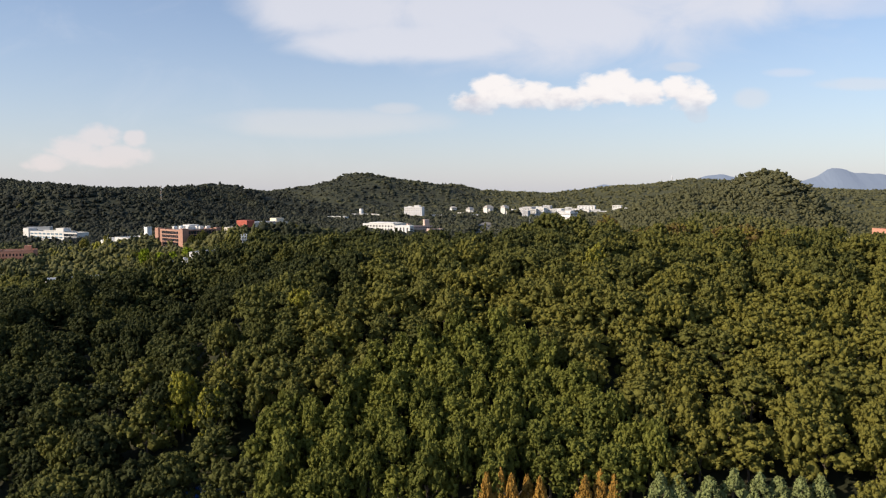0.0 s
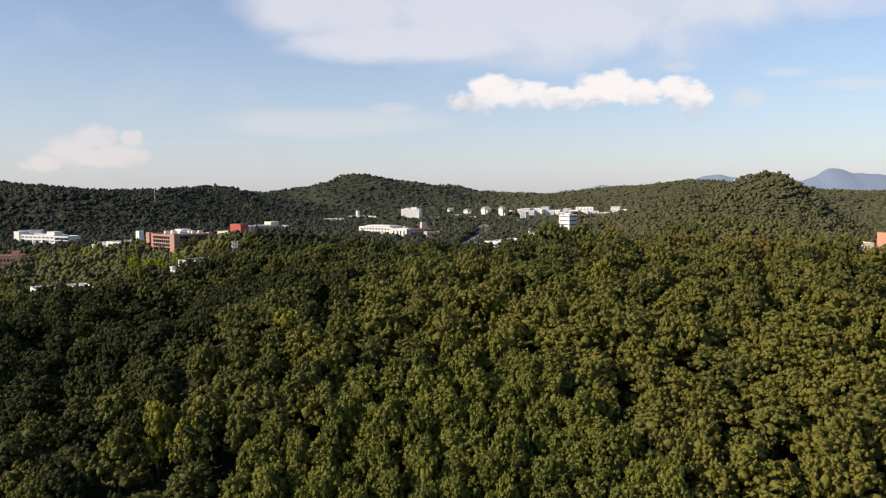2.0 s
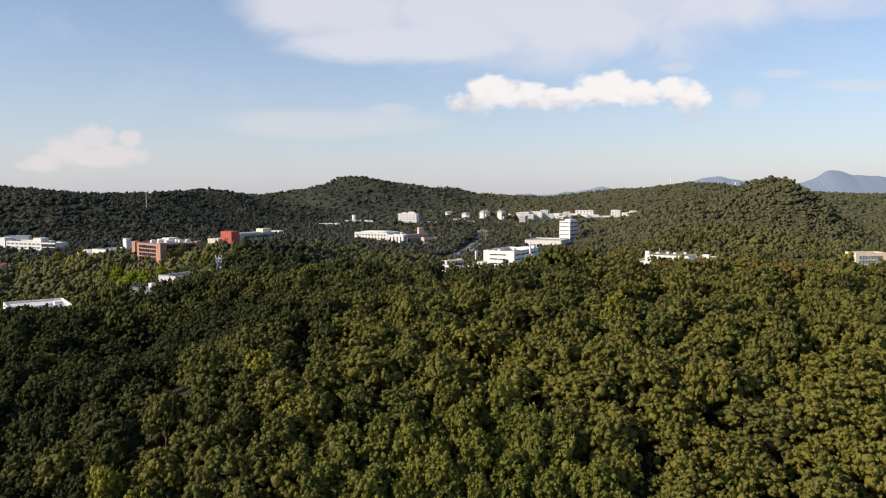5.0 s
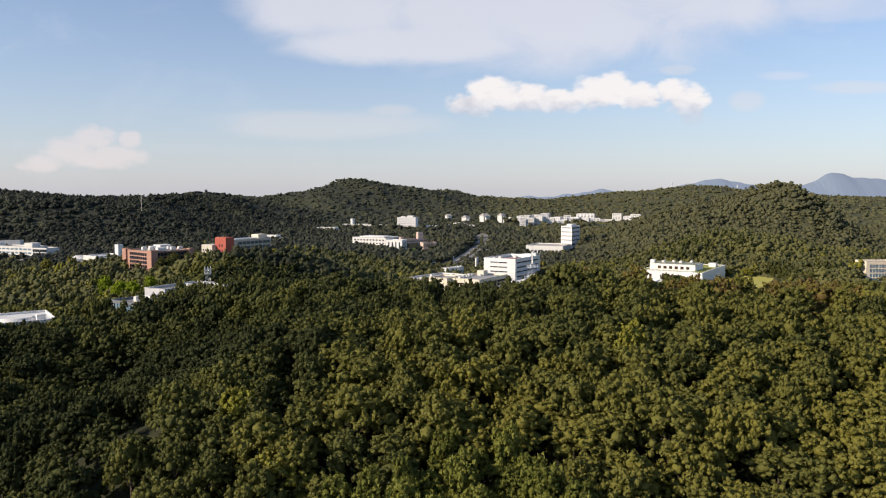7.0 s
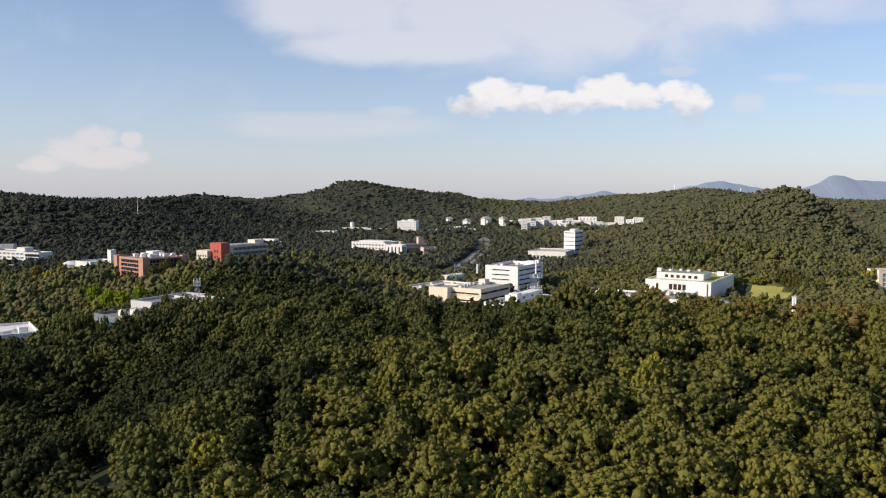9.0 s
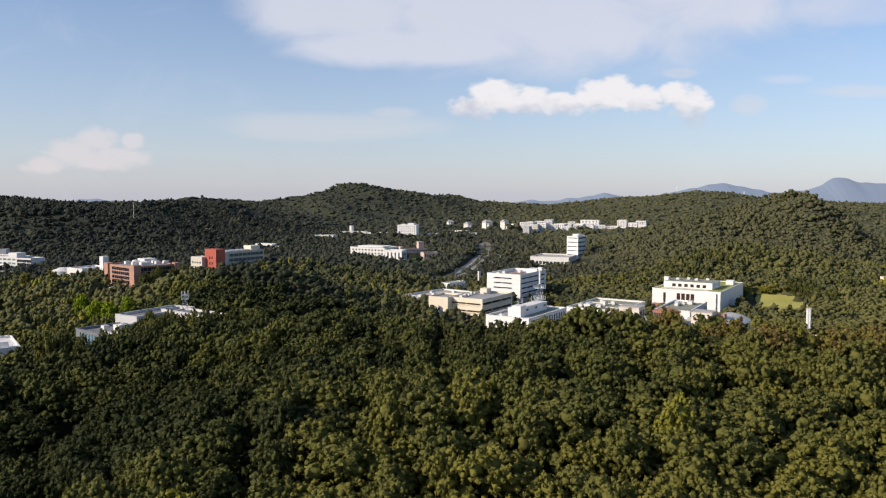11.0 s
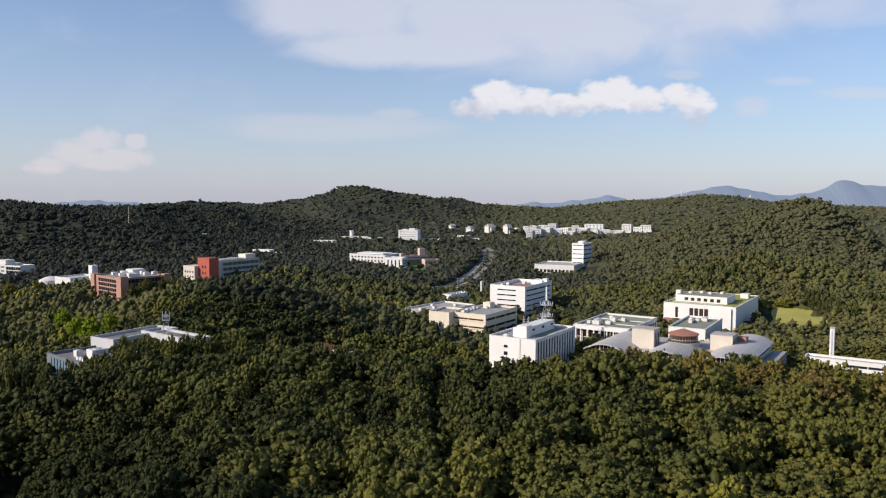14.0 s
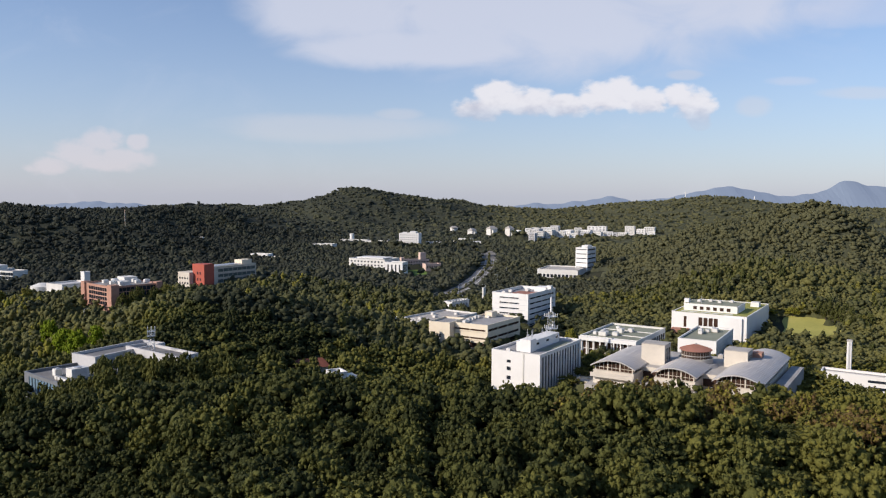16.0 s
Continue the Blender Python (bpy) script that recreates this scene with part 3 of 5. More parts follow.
part("roof_rail", blocks(*[(0.6, 1 + 2 * i, 9.6, 0.8, 1.2 + 2 * i, 10.8) for i in range(13)], (0.6, 0.6, 10.7, 0.8, 26.4, 10.9)), white2, hall)
for u, v in ((10, 14), (22, 12), (30, 20), (40, 8)):
    roof_unit(*onto(-5, 592, 52, u, v), 48.6, 52, 3, 2, 1.6)
small = building("small_office", 11.1, 695.7, 37, 50, 21, 8, 11, "small white two-storey office with crenellated roof edge", white, roofgrey, south=(floors_of(11, 2, 1.6, 1.2, 1.5), bays_of(21, 5, 0.4)), west=(floors_of(11, 2, 1.6, 1.2, 1.5), bays_of(7, 2, 0.4)))
for i in range(6):
    part("merlon", blocks((0.2 + 3.4 * i, -0.1, 11.15, 1.8 + 3.4 * i, 0.5, 12.2)), white, small)
pylon = thing("pylon", 38, 752, 36, 40, "tall plain white concrete pylon beside the avenue", "pylon")
part("shaft", block(bmesh.new(), -1.3, -0.8, 0, 1.3, 0.8, 16.5, 0.1), white2, pylon)
part("plinth", blocks((-2, -1.5, -1, 2, 1.5, 0.5)), concrete, pylon)

# exhibition building with planted roof
annex = building("exhibition_building", 182.2, 570.1, 43, HD, 68, 44, 14, "white exhibition building with a planted yellow-green roof", white, roofgrass, parapet=0.3, sink=12,
                 west=([(5.0, 11.6)], [(10.5, 11.5), (16.0, 18.4), (19.0, 21.4), (22.0, 24.4), (25.0, 27.4), (34.5, 36.2)]), gmat=brownglass)
upper = part("upper_storey", blocks((12, 8, 13.1, 34, 40, 18.0)), white, annex)
for i in range(6):
    share("window_pane", pane_mesh(2.2, 2.0, brownglass), upper, 11.97, 12 + 4.0 * i, 14.6, 90)
part("upper_roof", blocks((12.5, 8.5, 18.0, 33.5, 39.5, 18.15)), roofgreen, annex)
for nm, q in (("stair_head", (50, 3, 13.1, 56, 8, 16.6)), ("flue", (16, 38, 13.1, 19, 41, 20.4)), ("projecting_bay", (-1.2, 2.5, -3, 0, 12, 13.0))):
    part(nm, blocks(q), white, annex)
part("canopy_deck", blocks((-7, 33, -1, 0, 43, 4.4)), terracotta, annex, "terracotta paved entrance deck")
part("terrace_rail", blocks((6, 9, 13.1, 6.2, 40, 14.2)), steel, annex)
for u, v in ((22, 20), (25, 26), (20, 32), (28, 14)):
    roof_unit(*onto(182.2, 570.1, HD, u, v), 61.15, HD, 3, 2, 1.4)
flag = thing("flag_pole", *onto(182.2, 570.1, HD, 15, 30), 61.1, 0, "slim steel pole on a flat roof", "pole")
part("pole", stick(bmesh.new(), (0, 0, 0), (0, 0, 5), 0.12), steel, flag)

# library and lecture building
lib = building("library_building", 103.1, 510.6, 42, HD, 47, 31, 12, "low white library with a colonnade and green-grey roof", white2, roofgreen,
               south=([(2.0, 9.5)], bays_of(47, 12, 0.7)), west=([(1.5, 5.2), (5.6, 9.6)], bays_of(30, 9, 0.82)), gmat=brownglass)
part("colonnade_beam", blocks((-1.9, 0, 9.8, 0, 31, 11.8)), white, lib)
part("colonnade_plinth", blocks((-1.9, 0, -1, 0, 31, 0.9)), white, lib)
for i in range(9):
    part("column", blocks((-1.6, 0.6 + 3.7 * i, 0.9, -1.1, 1.2 + 3.7 * i, 9.8)), white, lib)
part("roof_curb", blocks((15, 0.5, 11.1, 15.4, 30, 11.5), (30, 0.5, 11.1, 30.4, 30, 11.5)), white2, lib)
for u, v, w, d, h in ((8, 20, 5, 4, 2.2), (12, 15, 3, 3, 2.0), (16, 24, 6, 2, 1.8), (22, 16, 4, 3, 2.4), (27, 12, 3, 2.5, 2.0), (10, 26, 3, 2, 1.6), (34, 22, 2, 2, 1.4)):
    roof_unit(*onto(103.1, 510.6, HD, u, v), 53.1, HD, w, d, h)
building("lecture_building", 143, 509.8, 42, HD + 2, 44.7, 19.3, 12, "plain white lecture building with a green-grey roof", white, roofgreen,
                south=([(2.0, 9.8)], bays_of(44.7, 18, 0.35)))
for u, v, w, d, h in ((22, 12, 4, 2, 1.8), (27, 13, 3, 2, 2.2), (32, 6, 4, 3, 2.0), (36, 8, 3, 2, 1.8), (30, 10, 2, 2, 1.5)):
    roof_unit(*onto(143, 509.8, HD + 2, u, v), 53.1, HD + 2, w, d, h)

# culture centre: three vaulted wings round a low dome
CX, CY, CZ = 64.4, 427.5, 51.5
centre = thing("culture_centre", CX, CY, CZ, HD, "beige culture centre with three grey vaulted wings and a domed hall", "building", "campus buildings")
BUILT.append((*onto(CX, CY, HD, 0, -64), radians(HD), 60, 64, 3.0))


def vault(w0, w1, u0, u1, eave, rise):
    """A wing along local x between -w1 and -w0: barrel roof, glazed ends, beige base."""
    n, t = 14, 0.45
    bm = bmesh.new()
    rows = []
    for u in (u0 - 1.2, u1):
        top, low = [], []
        for i in range(n + 1):
            s = i / n
            y = -w0 + 0.8 - (w1 - w0 + 1.6) * s
            z = eave + rise * (1 - (2 * s - 1) ** 2)
            top.append(bm.verts.new((u, y, z + t))), low.append(bm.verts.new((u, y, z)))
        rows.append((top, low))
    (ta, la), (tb, lb) = rows
    for i in range(n):
        bm.faces.new((ta[i], ta[i + 1], tb[i + 1], tb[i])), bm.faces.new((la[i + 1], la[i], lb[i], lb[i + 1]))
        bm.faces.new((la[i], la[i + 1], ta[i + 1], ta[i])), bm.faces.new((tb[i], tb[i + 1], lb[i + 1], lb[i]))
    for i in (0, n):
        bm.faces.new((ta[i], tb[i], lb[i], la[i]))
    bmesh.ops.recalc_face_normals(bm, faces=bm.faces[:])
    roof = part("vaulted_roof", bm, vaultmetal, centre)
    seams = bmesh.new()
    for k in range(1, int((u1 - u0) / 2.4)):
        u = u0 - 1.2 + 2.4 * k
        prev = None
        for i in range(0, n + 1, 2):
            s = i / n
            p = (u, -w0 + 0.8 - (w1 - w0 + 1.6) * s, eave + rise * (1 - (2 * s - 1) ** 2) + t + 0.02)
            if prev:
                stick(seams, prev, p, 0.05, 4)
            prev = p
    part("roof_seam", seams, vaultmetal, roof)
    wall = part("wall", blocks((u0, -w1, -5, u1, -w0, eave - 1.5), (u0 + 1.0, -w1 + 0.6, eave - 1.5, u1, -w0 - 0.6, eave - 0.02)), beige, centre)
    bm = bmesh.new()
    vs = [bm.verts.new((u0 + 0.9, -w0 - 0.7, eave - 1.4))]
    for i in range(n + 1):
        s = i / n
        vs.append(bm.verts.new((u0 + 0.9, -w0 - 0.7 - (w1 - w0 - 1.4) * s, eave - 0.05 + rise * (1 - (2 * s - 1) ** 2) * 0.98)))
    vs.append(bm.verts.new((u0 + 0.9, -w1 + 0.7, eave - 1.4)))
    bm.faces.new(vs)
    part("end_glazing", bm, brownglass, wall)
    bars = bmesh.new()
    m = 9
    for i in range(m + 1):
        s = i / m
        y = -w0 - 0.7 - (w1 - w0 - 1.4) * s
        z = eave + rise * (1 - (2 * s - 1) ** 2)
        wd = 0.45 if i % 3 == 0 else 0.10
        block(bars, u0 + 0.55, y - wd / 2, eave - 1.5, u0 + 0.85, y + wd / 2, z)
    block(bars, u0 + 0.6, -w1 + 0.6, eave - 0.35, u0 + 0.82, -w0 - 0.6, eave - 0.2)
    part("mullion", bars, beige, wall)
    part("balcony_parapet", blocks((u0 - 2.2, -w1 - 0.4, eave - 3.6, u0 - 1.9, -w0 + 0.4, eave - 2.2), (u0 - 2.2, -w1 - 0.4, eave - 3.9, u0, -w0 + 0.4, eave - 3.6)), beige, wall)
    side = bmesh.new()
    k = u0 + 3
    while k < u1 - 3:
        block(side, k, -w1 + 0.55, eave - 2.6, k + 2.6, -w1 + 0.62, eave - 0.6)
        k += 3.2
    part("side_window", side, glass, wall)


vault(0.0, 16.6, 0.0, 36, 8.4, 2.7)
vault(24.5, 40.0, 0.0, 24, 8.4, 2.7)
vault(47.0, 63.0, 0.5, 58, 8.4, 2.8)
part("main_hall", blocks((10, -56, -5, 46, -14, 8.2), (10, -47, 8.2, 46, -46.6, 9.2), (24, -24.5, 8.2, 24.4, -16.6, 9.2)), beige, centre)
part("hall_roof", blocks((10.3, -46.6, 8.2, 45.7, -16.9, 8.35)), concrete, centre)
part("link_window", blocks((9.93, -24, 3.6, 10, -17, 6.6)), brownglass, centre)
part("link_window", blocks((9.93, -46.5, 3.6, 10, -40.4, 6.6)), brownglass, centre)
part("terrace", blocks((-4, -64, -5, 10, 2, 1.5), (-4, -24.4, 1.5, 8, -16.8, 3.2), (-4, -46.8, 1.5, 8, -40.2, 3.2)), concrete, centre)
for nm, u0, u1, v0, v1, h in (("stair_tower", 15, 23, -24, -14.5, 16.5), ("stair_tower", 27, 36, -53, -44, 15.0)):
    st = part(nm, block(bmesh.new(), u0, v0, 4, u1, v1, h, 0.08), beige, centre)
    part("slit_window", blocks((u0 + 1.2, v0 - 0.05, 9.5, u0 + 2.2, v0, h - 1.5), (u0 + 3.4, v0 - 0.05, 9.5, u0 + 4.4, v0, h - 1.5), (u0 + 5.6, v0 - 0.05, 9.5, u0 + 6.6, v0, h - 1.5)), glass, st)
    part("roof_cap", blocks((u0 - 0.15, v0 - 0.15, h, u1 + 0.15, v1 + 0.15, h + 0.2), (u0 + 0.4, v0 + 0.4, h + 0.2, u1 - 0.4, v1 - 0.4, h + 0.25)), concrete, st)
part("lift_block", blocks((35.5, -56.5, 4, 40, -52.5, 13.6)), brickwall, centre)
DX, DY = 25.0, -33.5
drum(bm := bmesh.new(), DX, DY, 8.3, 9.6, 9.2, 7.8, 40)
part("dome_skirt", bm, roofgrey, centre)
drum(bm := bmesh.new(), DX, DY, 9.6, 11.4, 6.6, 6.6, 40)
part("drum_base", bm, concrete, centre)
drum(bm := bmesh.new(), DX, DY, 11.4, 14.4, 5.6, 5.6, 40)
dome_glass = part("drum_glazing", bm, brownglass, centre)
bm = bmesh.new()
for i in range(32):
    a = 2 * math.pi * i / 32
    stick(bm, (DX + 5.68 * math.cos(a), DY + 5.68 * math.sin(a), 11.4), (DX + 5.68 * math.cos(a), DY + 5.68 * math.sin(a), 14.4), 0.07, 4)
part("glazing_bar", bm, concrete, dome_glass)
drum(bm := bmesh.new(), DX, DY, 12.4, 12.65, 6.0, 6.0, 40)
part("gallery_ring", bm, concrete, dome_glass)
drum(bm := bmesh.new(), DX, DY, 14.4, 14.7, 6.3, 6.3, 40)
drum(bm, DX, DY, 14.7, 16.5, 6.2, 0.7, 40)
cone = part("conical_roof", bm, terracotta, centre, "terracotta conical roof")
for i in range(20):
    a = 2 * math.pi * i / 20
    part("roof_rib", stick(bmesh.new(), (DX + 6.2 * math.cos(a), DY + 6.2 * math.sin(a), 14.74), (DX + 0.7 * math.cos(a), DY + 0.7 * math.sin(a), 16.54), 0.07, 4), terracotta, cone)
drum(bm := bmesh.new(), DX, DY, 16.5, 17.1, 0.7, 0.2, 12)
part("finial", bm, concrete, cone)
part("covered_walk", blocks((18, -69, 5.0, 58, -64.2, 5.4), (18, -69, -5, 58, -68.6, 5.0)), roofgrey, centre)
for u, v in ((20, -38), (40, -26), (43, -40), (30, -20)):
    roof_unit(*onto(CX, CY, HD, u, v), CZ + 8.35, HD, 2.5, 2, 1.3, mat=concrete)

# boiler house with chimney
building("boiler_house", 212.2, 461.4, 38, HD, 9, 36, 8, "low white boiler house beside a chimney", white, concrete, west=([(1.6, 3.0), (4.8, 6.0)], [(1, 8), (8.4, 16)]))
chimney = thing("chimney", 200, 490, 39.5, HD, "tall white chimney stack with a dark rim", "chimney")
part("stack", block(bmesh.new(), -1.25, -1.1, 0, 1.25, 1.1, 18.8, 0.15), white, chimney)
part("rim", blocks((-1.4, -1.25, 18.8, 1.4, 1.25, 19.4)), concrete, chimney)
part("ladder", blocks((-1.5, -0.25, 0, -1.4, -0.15, 18.5), (-1.5, 0.15, 0, -1.4, 0.25, 18.5), *[(-1.48, -0.2, 1 + 1.2 * i, -1.42, 0.2, 1.08 + 1.2 * i) for i in range(14)]), steel, chimney)

# white building past the right-hand slope, orange one beside it
building("dormitory_building", 330, 634, 43, 2, 25, 15, 16, "cream-white building with a pale blue glazed corner", cream, roofgrey, south=(floors_of(15, 4, 0.4, 0.3), bays_of(25, 8, 0.95, 3)), west=([(10, 12)], [(5, 7)]), gmat=paleglass)
building("orange_hall", 364, 608, 46, 10, 30, 30, 21.5, "plain salmon-orange block behind trees", salmon, roofgrey)

# tower block and its podium
tower = building("tower_building", 159, 945, 43, HD, 24, 13.6, 29.5, "white tower block with grey ribbon windows", white, roofgrey,
                 south=(floors_of(29.5, 5, 3.0, 0.4, 4.5), [(0.5, 11), (11.3, 23)]), west=(floors_of(29.5, 5, 3.5, 0.4, 4.5), [(0.6, 12.4)]))
part("stair_head", blocks((8, 3, 28.6, 20, 10, 31.6), (2, 2, 28.6, 5, 6, 30.6)), white, tower)
part("undercroft", blocks((-0.05, 0.8, -1, 0.0, 6.0, 4.2), (-0.05, 7.4, -1, 0.0, 12.6, 4.2)), glass, tower)
building("podium_building", 143, 911, 41, HD + 10, 47, 43, 10.5, "low flat white building at the foot of a tower block", white2, concrete, west=([(2, 5.5)], bays_of(42, 10, 0.7)))

# red building with ribbon-window front
red = building("red_building", -181, 741, 50, HD, 46, 14, 19.5, "five-storey building with a grey-green ribbon-window front", beige, roofgrey,
               south=(floors_of(19.5, 4, 1.1, 0.7, 1.0), bays_of(46, 9, 0.96)), gmat=greenglass)
part("red_stair_tower", block(bmesh.new(), -10, -1.2, -4, -0.1, 13, 22.3, 0.1), redwall, red, "red clad stair tower")
part("end_pier", blocks((0, -0.9, -4, 4, -0.02, 19.6)), beige, red)
part("tower_window", blocks(*[(-10.06, 3 + 3 * k, z, -10, 4.4 + 3 * k, z + 2.2) for k in range(2) for z in (4, 9, 14)]), glass, red)
part("side_wing", blocks((-14, 12, -4, -2, 26, 15.5)), beige, red)
part("wing_window", blocks(*[(-14.08, 13.5 + 3.1 * i, z, -14, 15 + 3.1 * i, z + 1.5) for i in range(4) for z in (2, 6, 10)]), glass, red)
part("plant_room", blocks((33, 3, 18.6, 44, 12, 23)), cream, red)
part("metal_roof", blocks((4, 2, 18.6, 31, 12, 20.2)), steel, red)
part("sunshade", blocks(*[(-0.1, -0.7, 1.9 + 4.33 * i, 46, 0, 2.1 + 4.33 * i) for i in range(5)]), beige, red)

# brick building and what stands round it
brick = building("brick_building", -202.5, 601.5, 57, 49, 32, 40, 12.8, "red-brown brick building with a glazed middle bay", brickwall, roofgrey,
                 west=(floors_of(12.8, 4, 0.5, 0.3, 0, 1.2), [(0.8, 2.2)] + bays_of(39, 8, 0.94, 7)), south=([(-3, 1.2), (1.6, 5.0), (5.4, 8.8), (9.2, 11.8)], bays_of(32, 11, 0.97, 1.2)), sink=14)
for q in ((-1.2, -1.2, -14, 4, 4, 13.8), (-1.2, 36, -14, 3, 41.2, 13.6), (29, -1.2, -14, 33.2, 3, 13.8)):
    part("corner_tower", blocks(q), brickwall, brick)
part("penthouse", blocks((10, 8, 11.9, 16, 18, 14.6)), white2, brick)
part("plant_room", blocks((20, 24, 11.9, 29, 34, 15.6)), white2, brick)
for u, v in ((6, 24), (14, 28), (20, 8), (26, 8), (22, 16), (8, 6), (6, 14), (12, 22)):
    roof_unit(*onto(-202.5, 601.5, 49, u, v), 69.7, 49, 3.5, 2.5, 2.2)
building("white_stair_block", -279, 728, 50, HD, 5, 5, 16.5, "plain white rooftop stair block", white, roofgrey)
assembly = building("assembly_hall", -296, 726, 48.5, HD, 26, 22, 8, "low white assembly hall among trees", white2, greywall)
drum(bm := bmesh.new(), 3, 33, -6, 4.5, 9, 9, 32)
drum(bm, 3, 33, 4.5, 7.0, 9, 3, 32)
part("round_hall", bm, white2, assembly)
lw = building("research_block", -470.5, 876.5, 43, -24, 54, 18, 12.8, "long white research block with glazed bays", white2, roofgrey, south=(floors_of(12.8, 3, 1.3, 0.8), bays_of(54, 8, 0.75)), gmat=paleglass)
part("stair_tower", blocks((-9, -1, -4, -0.1, 10, 16)), white2, lw)
part("plant_room", blocks((40, 2, 11.9, 52, 12, 16.5)), white2, lw)
building("glazed_wing", -421.2, 854.5, 43, -24, 21, 16, 12, "dark glazed wing of a research block", white2, roofgrey, south=(floors_of(12, 3, 0.4, 0.3), bays_of(22, 6, 0.97)))
lp = building("brick_school", -352, 606, 43, 18, 26, 18, 10.5, "long low salmon-brick school building", salmon, roofgrey, south=([(2, 4.2), (6, 8)], bays_of(26, 10, 0.5)))
part("stair_head", blocks((19, 3, 9.6, 24, 8, 14)), salmon, lp)
lo = building("low_shed", -318, 640, 42, 20, 20, 12, 6, "low white shed with a reddish roof edge", white2, terracotta)
for x, y, a, b, h in ((-385, 748, 26, 12, 6), (-345, 742, 18, 10, 6), (-500, 925, 26, 14, 14), (-430, 800, 24, 12, 6), (-405, 790, 14, 10, 7)):
    building("campus_hut", x, y, float(ground_at(x, y)) + 0.5, 14, a, b, h, "low white campus building among trees", white2, roofgrey, south=([(1.5, 3.5)], bays_of(a, 5, 0.5)))
rnd = building("gymnasium", -206, 407, 42, 35, 28, 34, 9, "low white flat-roofed gymnasium with a round roof light", white, white2)
drum(bm := bmesh.new(), 12, 14, 8.1, 9.6, 9, 7.5, 32)
part("round_rooflight", bm, white2, rnd)
part("rooftop_box", blocks((20, 5, 8.1, 24, 9, 11)), white, rnd)

# long low building among the near trees, with a lattice mast on its roof
low1 = building("low_building", -123.6, 403.2, 58.5, 61, 32, 13, 9.2, "long low pale grey building hidden among trees", greywall, roofdark, south=([(5.4, 8.0)], [(8, 10), (18, 20)]), pad=3)
part("parapet_wall", blocks((0, -0.4, 5, 32, 0, 9.3)), greywall, low1)
building("low_building", -119.5, 421.0, 59.3, -37, 34, 9, 9.0, "low pale grey flat-roofed building behind trees", greywall, roofdark, pad=3)
building("glazed_building", -124.2, 377.5, 57.2, 51, 23.6, 26, 7.2, "low flat building with grey glass walls and roof plant", darkmetal, roofdark, west=([(0.3, 6.0)], bays_of(23, 9, 0.96)), south=([(0.3, 6.0)], bays_of(22, 8, 0.96)), gmat=paleglass, pad=3)
roof_unit(*onto(-124.2, 377.5, 51, 7, 5), 63.5, 51, 6, 4.5, 3.4)
roof_unit(*onto(-124.2, 377.5, 51, 5, 13), 63.5, 51, 2.4, 2.4, 2.6)
for k in range(4):
    roof_unit(*onto(-124.2, 377.5, 51, 3.0, 1.2 + 2.2 * k), 63.5, 51, 1.6, 1.6, 1.2)


def lattice_mast(name, x, y, z, h, w, label, pole=0.0):
    ob = thing(name, x, y, z, 20, label, "mast")
    bm, n = bmesh.new(), max(4, int(h / 2.4))
    rings = []
    for i in range(n + 1):
        k = i / n
        r = w * (1 - 0.55 * k) / 2
        rings.append([(sx * r, sy * r, h * k) for sx, sy in ((-1, -1), (1, -1), (1, 1), (-1, 1))])
    for lo_, hi_ in zip(rings, rings[1:]):
        for j in range(4):
            stick(bm, lo_[j], hi_[j], 0.11, 4)
            stick(bm, lo_[j], hi_[(j + 1) % 4], 0.06, 4)
            stick(bm, hi_[j], hi_[(j + 1) % 4], 0.06, 4)
    part("lattice", bm, steel, ob)
    for k in (0.72, 0.92):
        part("platform", blocks((-w * 0.55, -w * 0.55, h * k, w * 0.55, w * 0.55, h * k + 0.15)), steel, ob)
        for sx, sy in ((-1, -1), (1, -1), (1, 1), (-1, 1), (0, -1), (1, 0), (-1, 0), (0, 1)):
            part("panel_antenna", blocks((sx * w * 0.5 - 0.14, sy * w * 0.5 - 0.14, h * k + 0.2, sx * w * 0.5 + 0.14, sy * w * 0.5 + 0.14, h * k + 1.8)), white, ob)
    if pole:
        drum(bm := bmesh.new(), 0, 0, h, h + pole * 0.55, 0.5, 0.5, 10)
        part("white_shroud", bm, white, ob)
        part("spike", stick(bmesh.new(), (0, 0, h + pole * 0.55), (0, 0, h + pole), 0.08), steel, ob)
    return ob


lattice_mast("telecom_mast", 58, 503, 40, 30, 4.6, "grey lattice telecom mast with panel antennas and white pole", 13)
lattice_mast("roof_mast", -106.5, 413.5, 67.4, 8.6, 2.6, "short grey lattice mast with antennas on a flat roof")
hm = thing("radio_mast", -402, 1105, float(ground_at(-402, 1105)), 0, "slim red and white radio mast on a wooded hill", "mast")
top_z = 109 - float(ground_at(-402, 1105))
for i in range(7):
    part("mast_section", stick(bmesh.new(), (0, 0, top_z * i / 7), (0, 0, top_z * (i + 1) / 7), 0.34, 6), white2 if i % 2 else pinkwall, hm)
for x, y, z in ((709, 2363, 143), (792, 2071, 130)):
    pm = thing("pylon_mast", x, y, float(ground_at(x, y)), 0, "distant white transmission mast on a ridge", "mast", "ridge masts")
    part("shaft", stick(bmesh.new(), (0, 0, 0), (0, 0, z - float(ground_at(x, y))), 1.3, 6), white, pm)

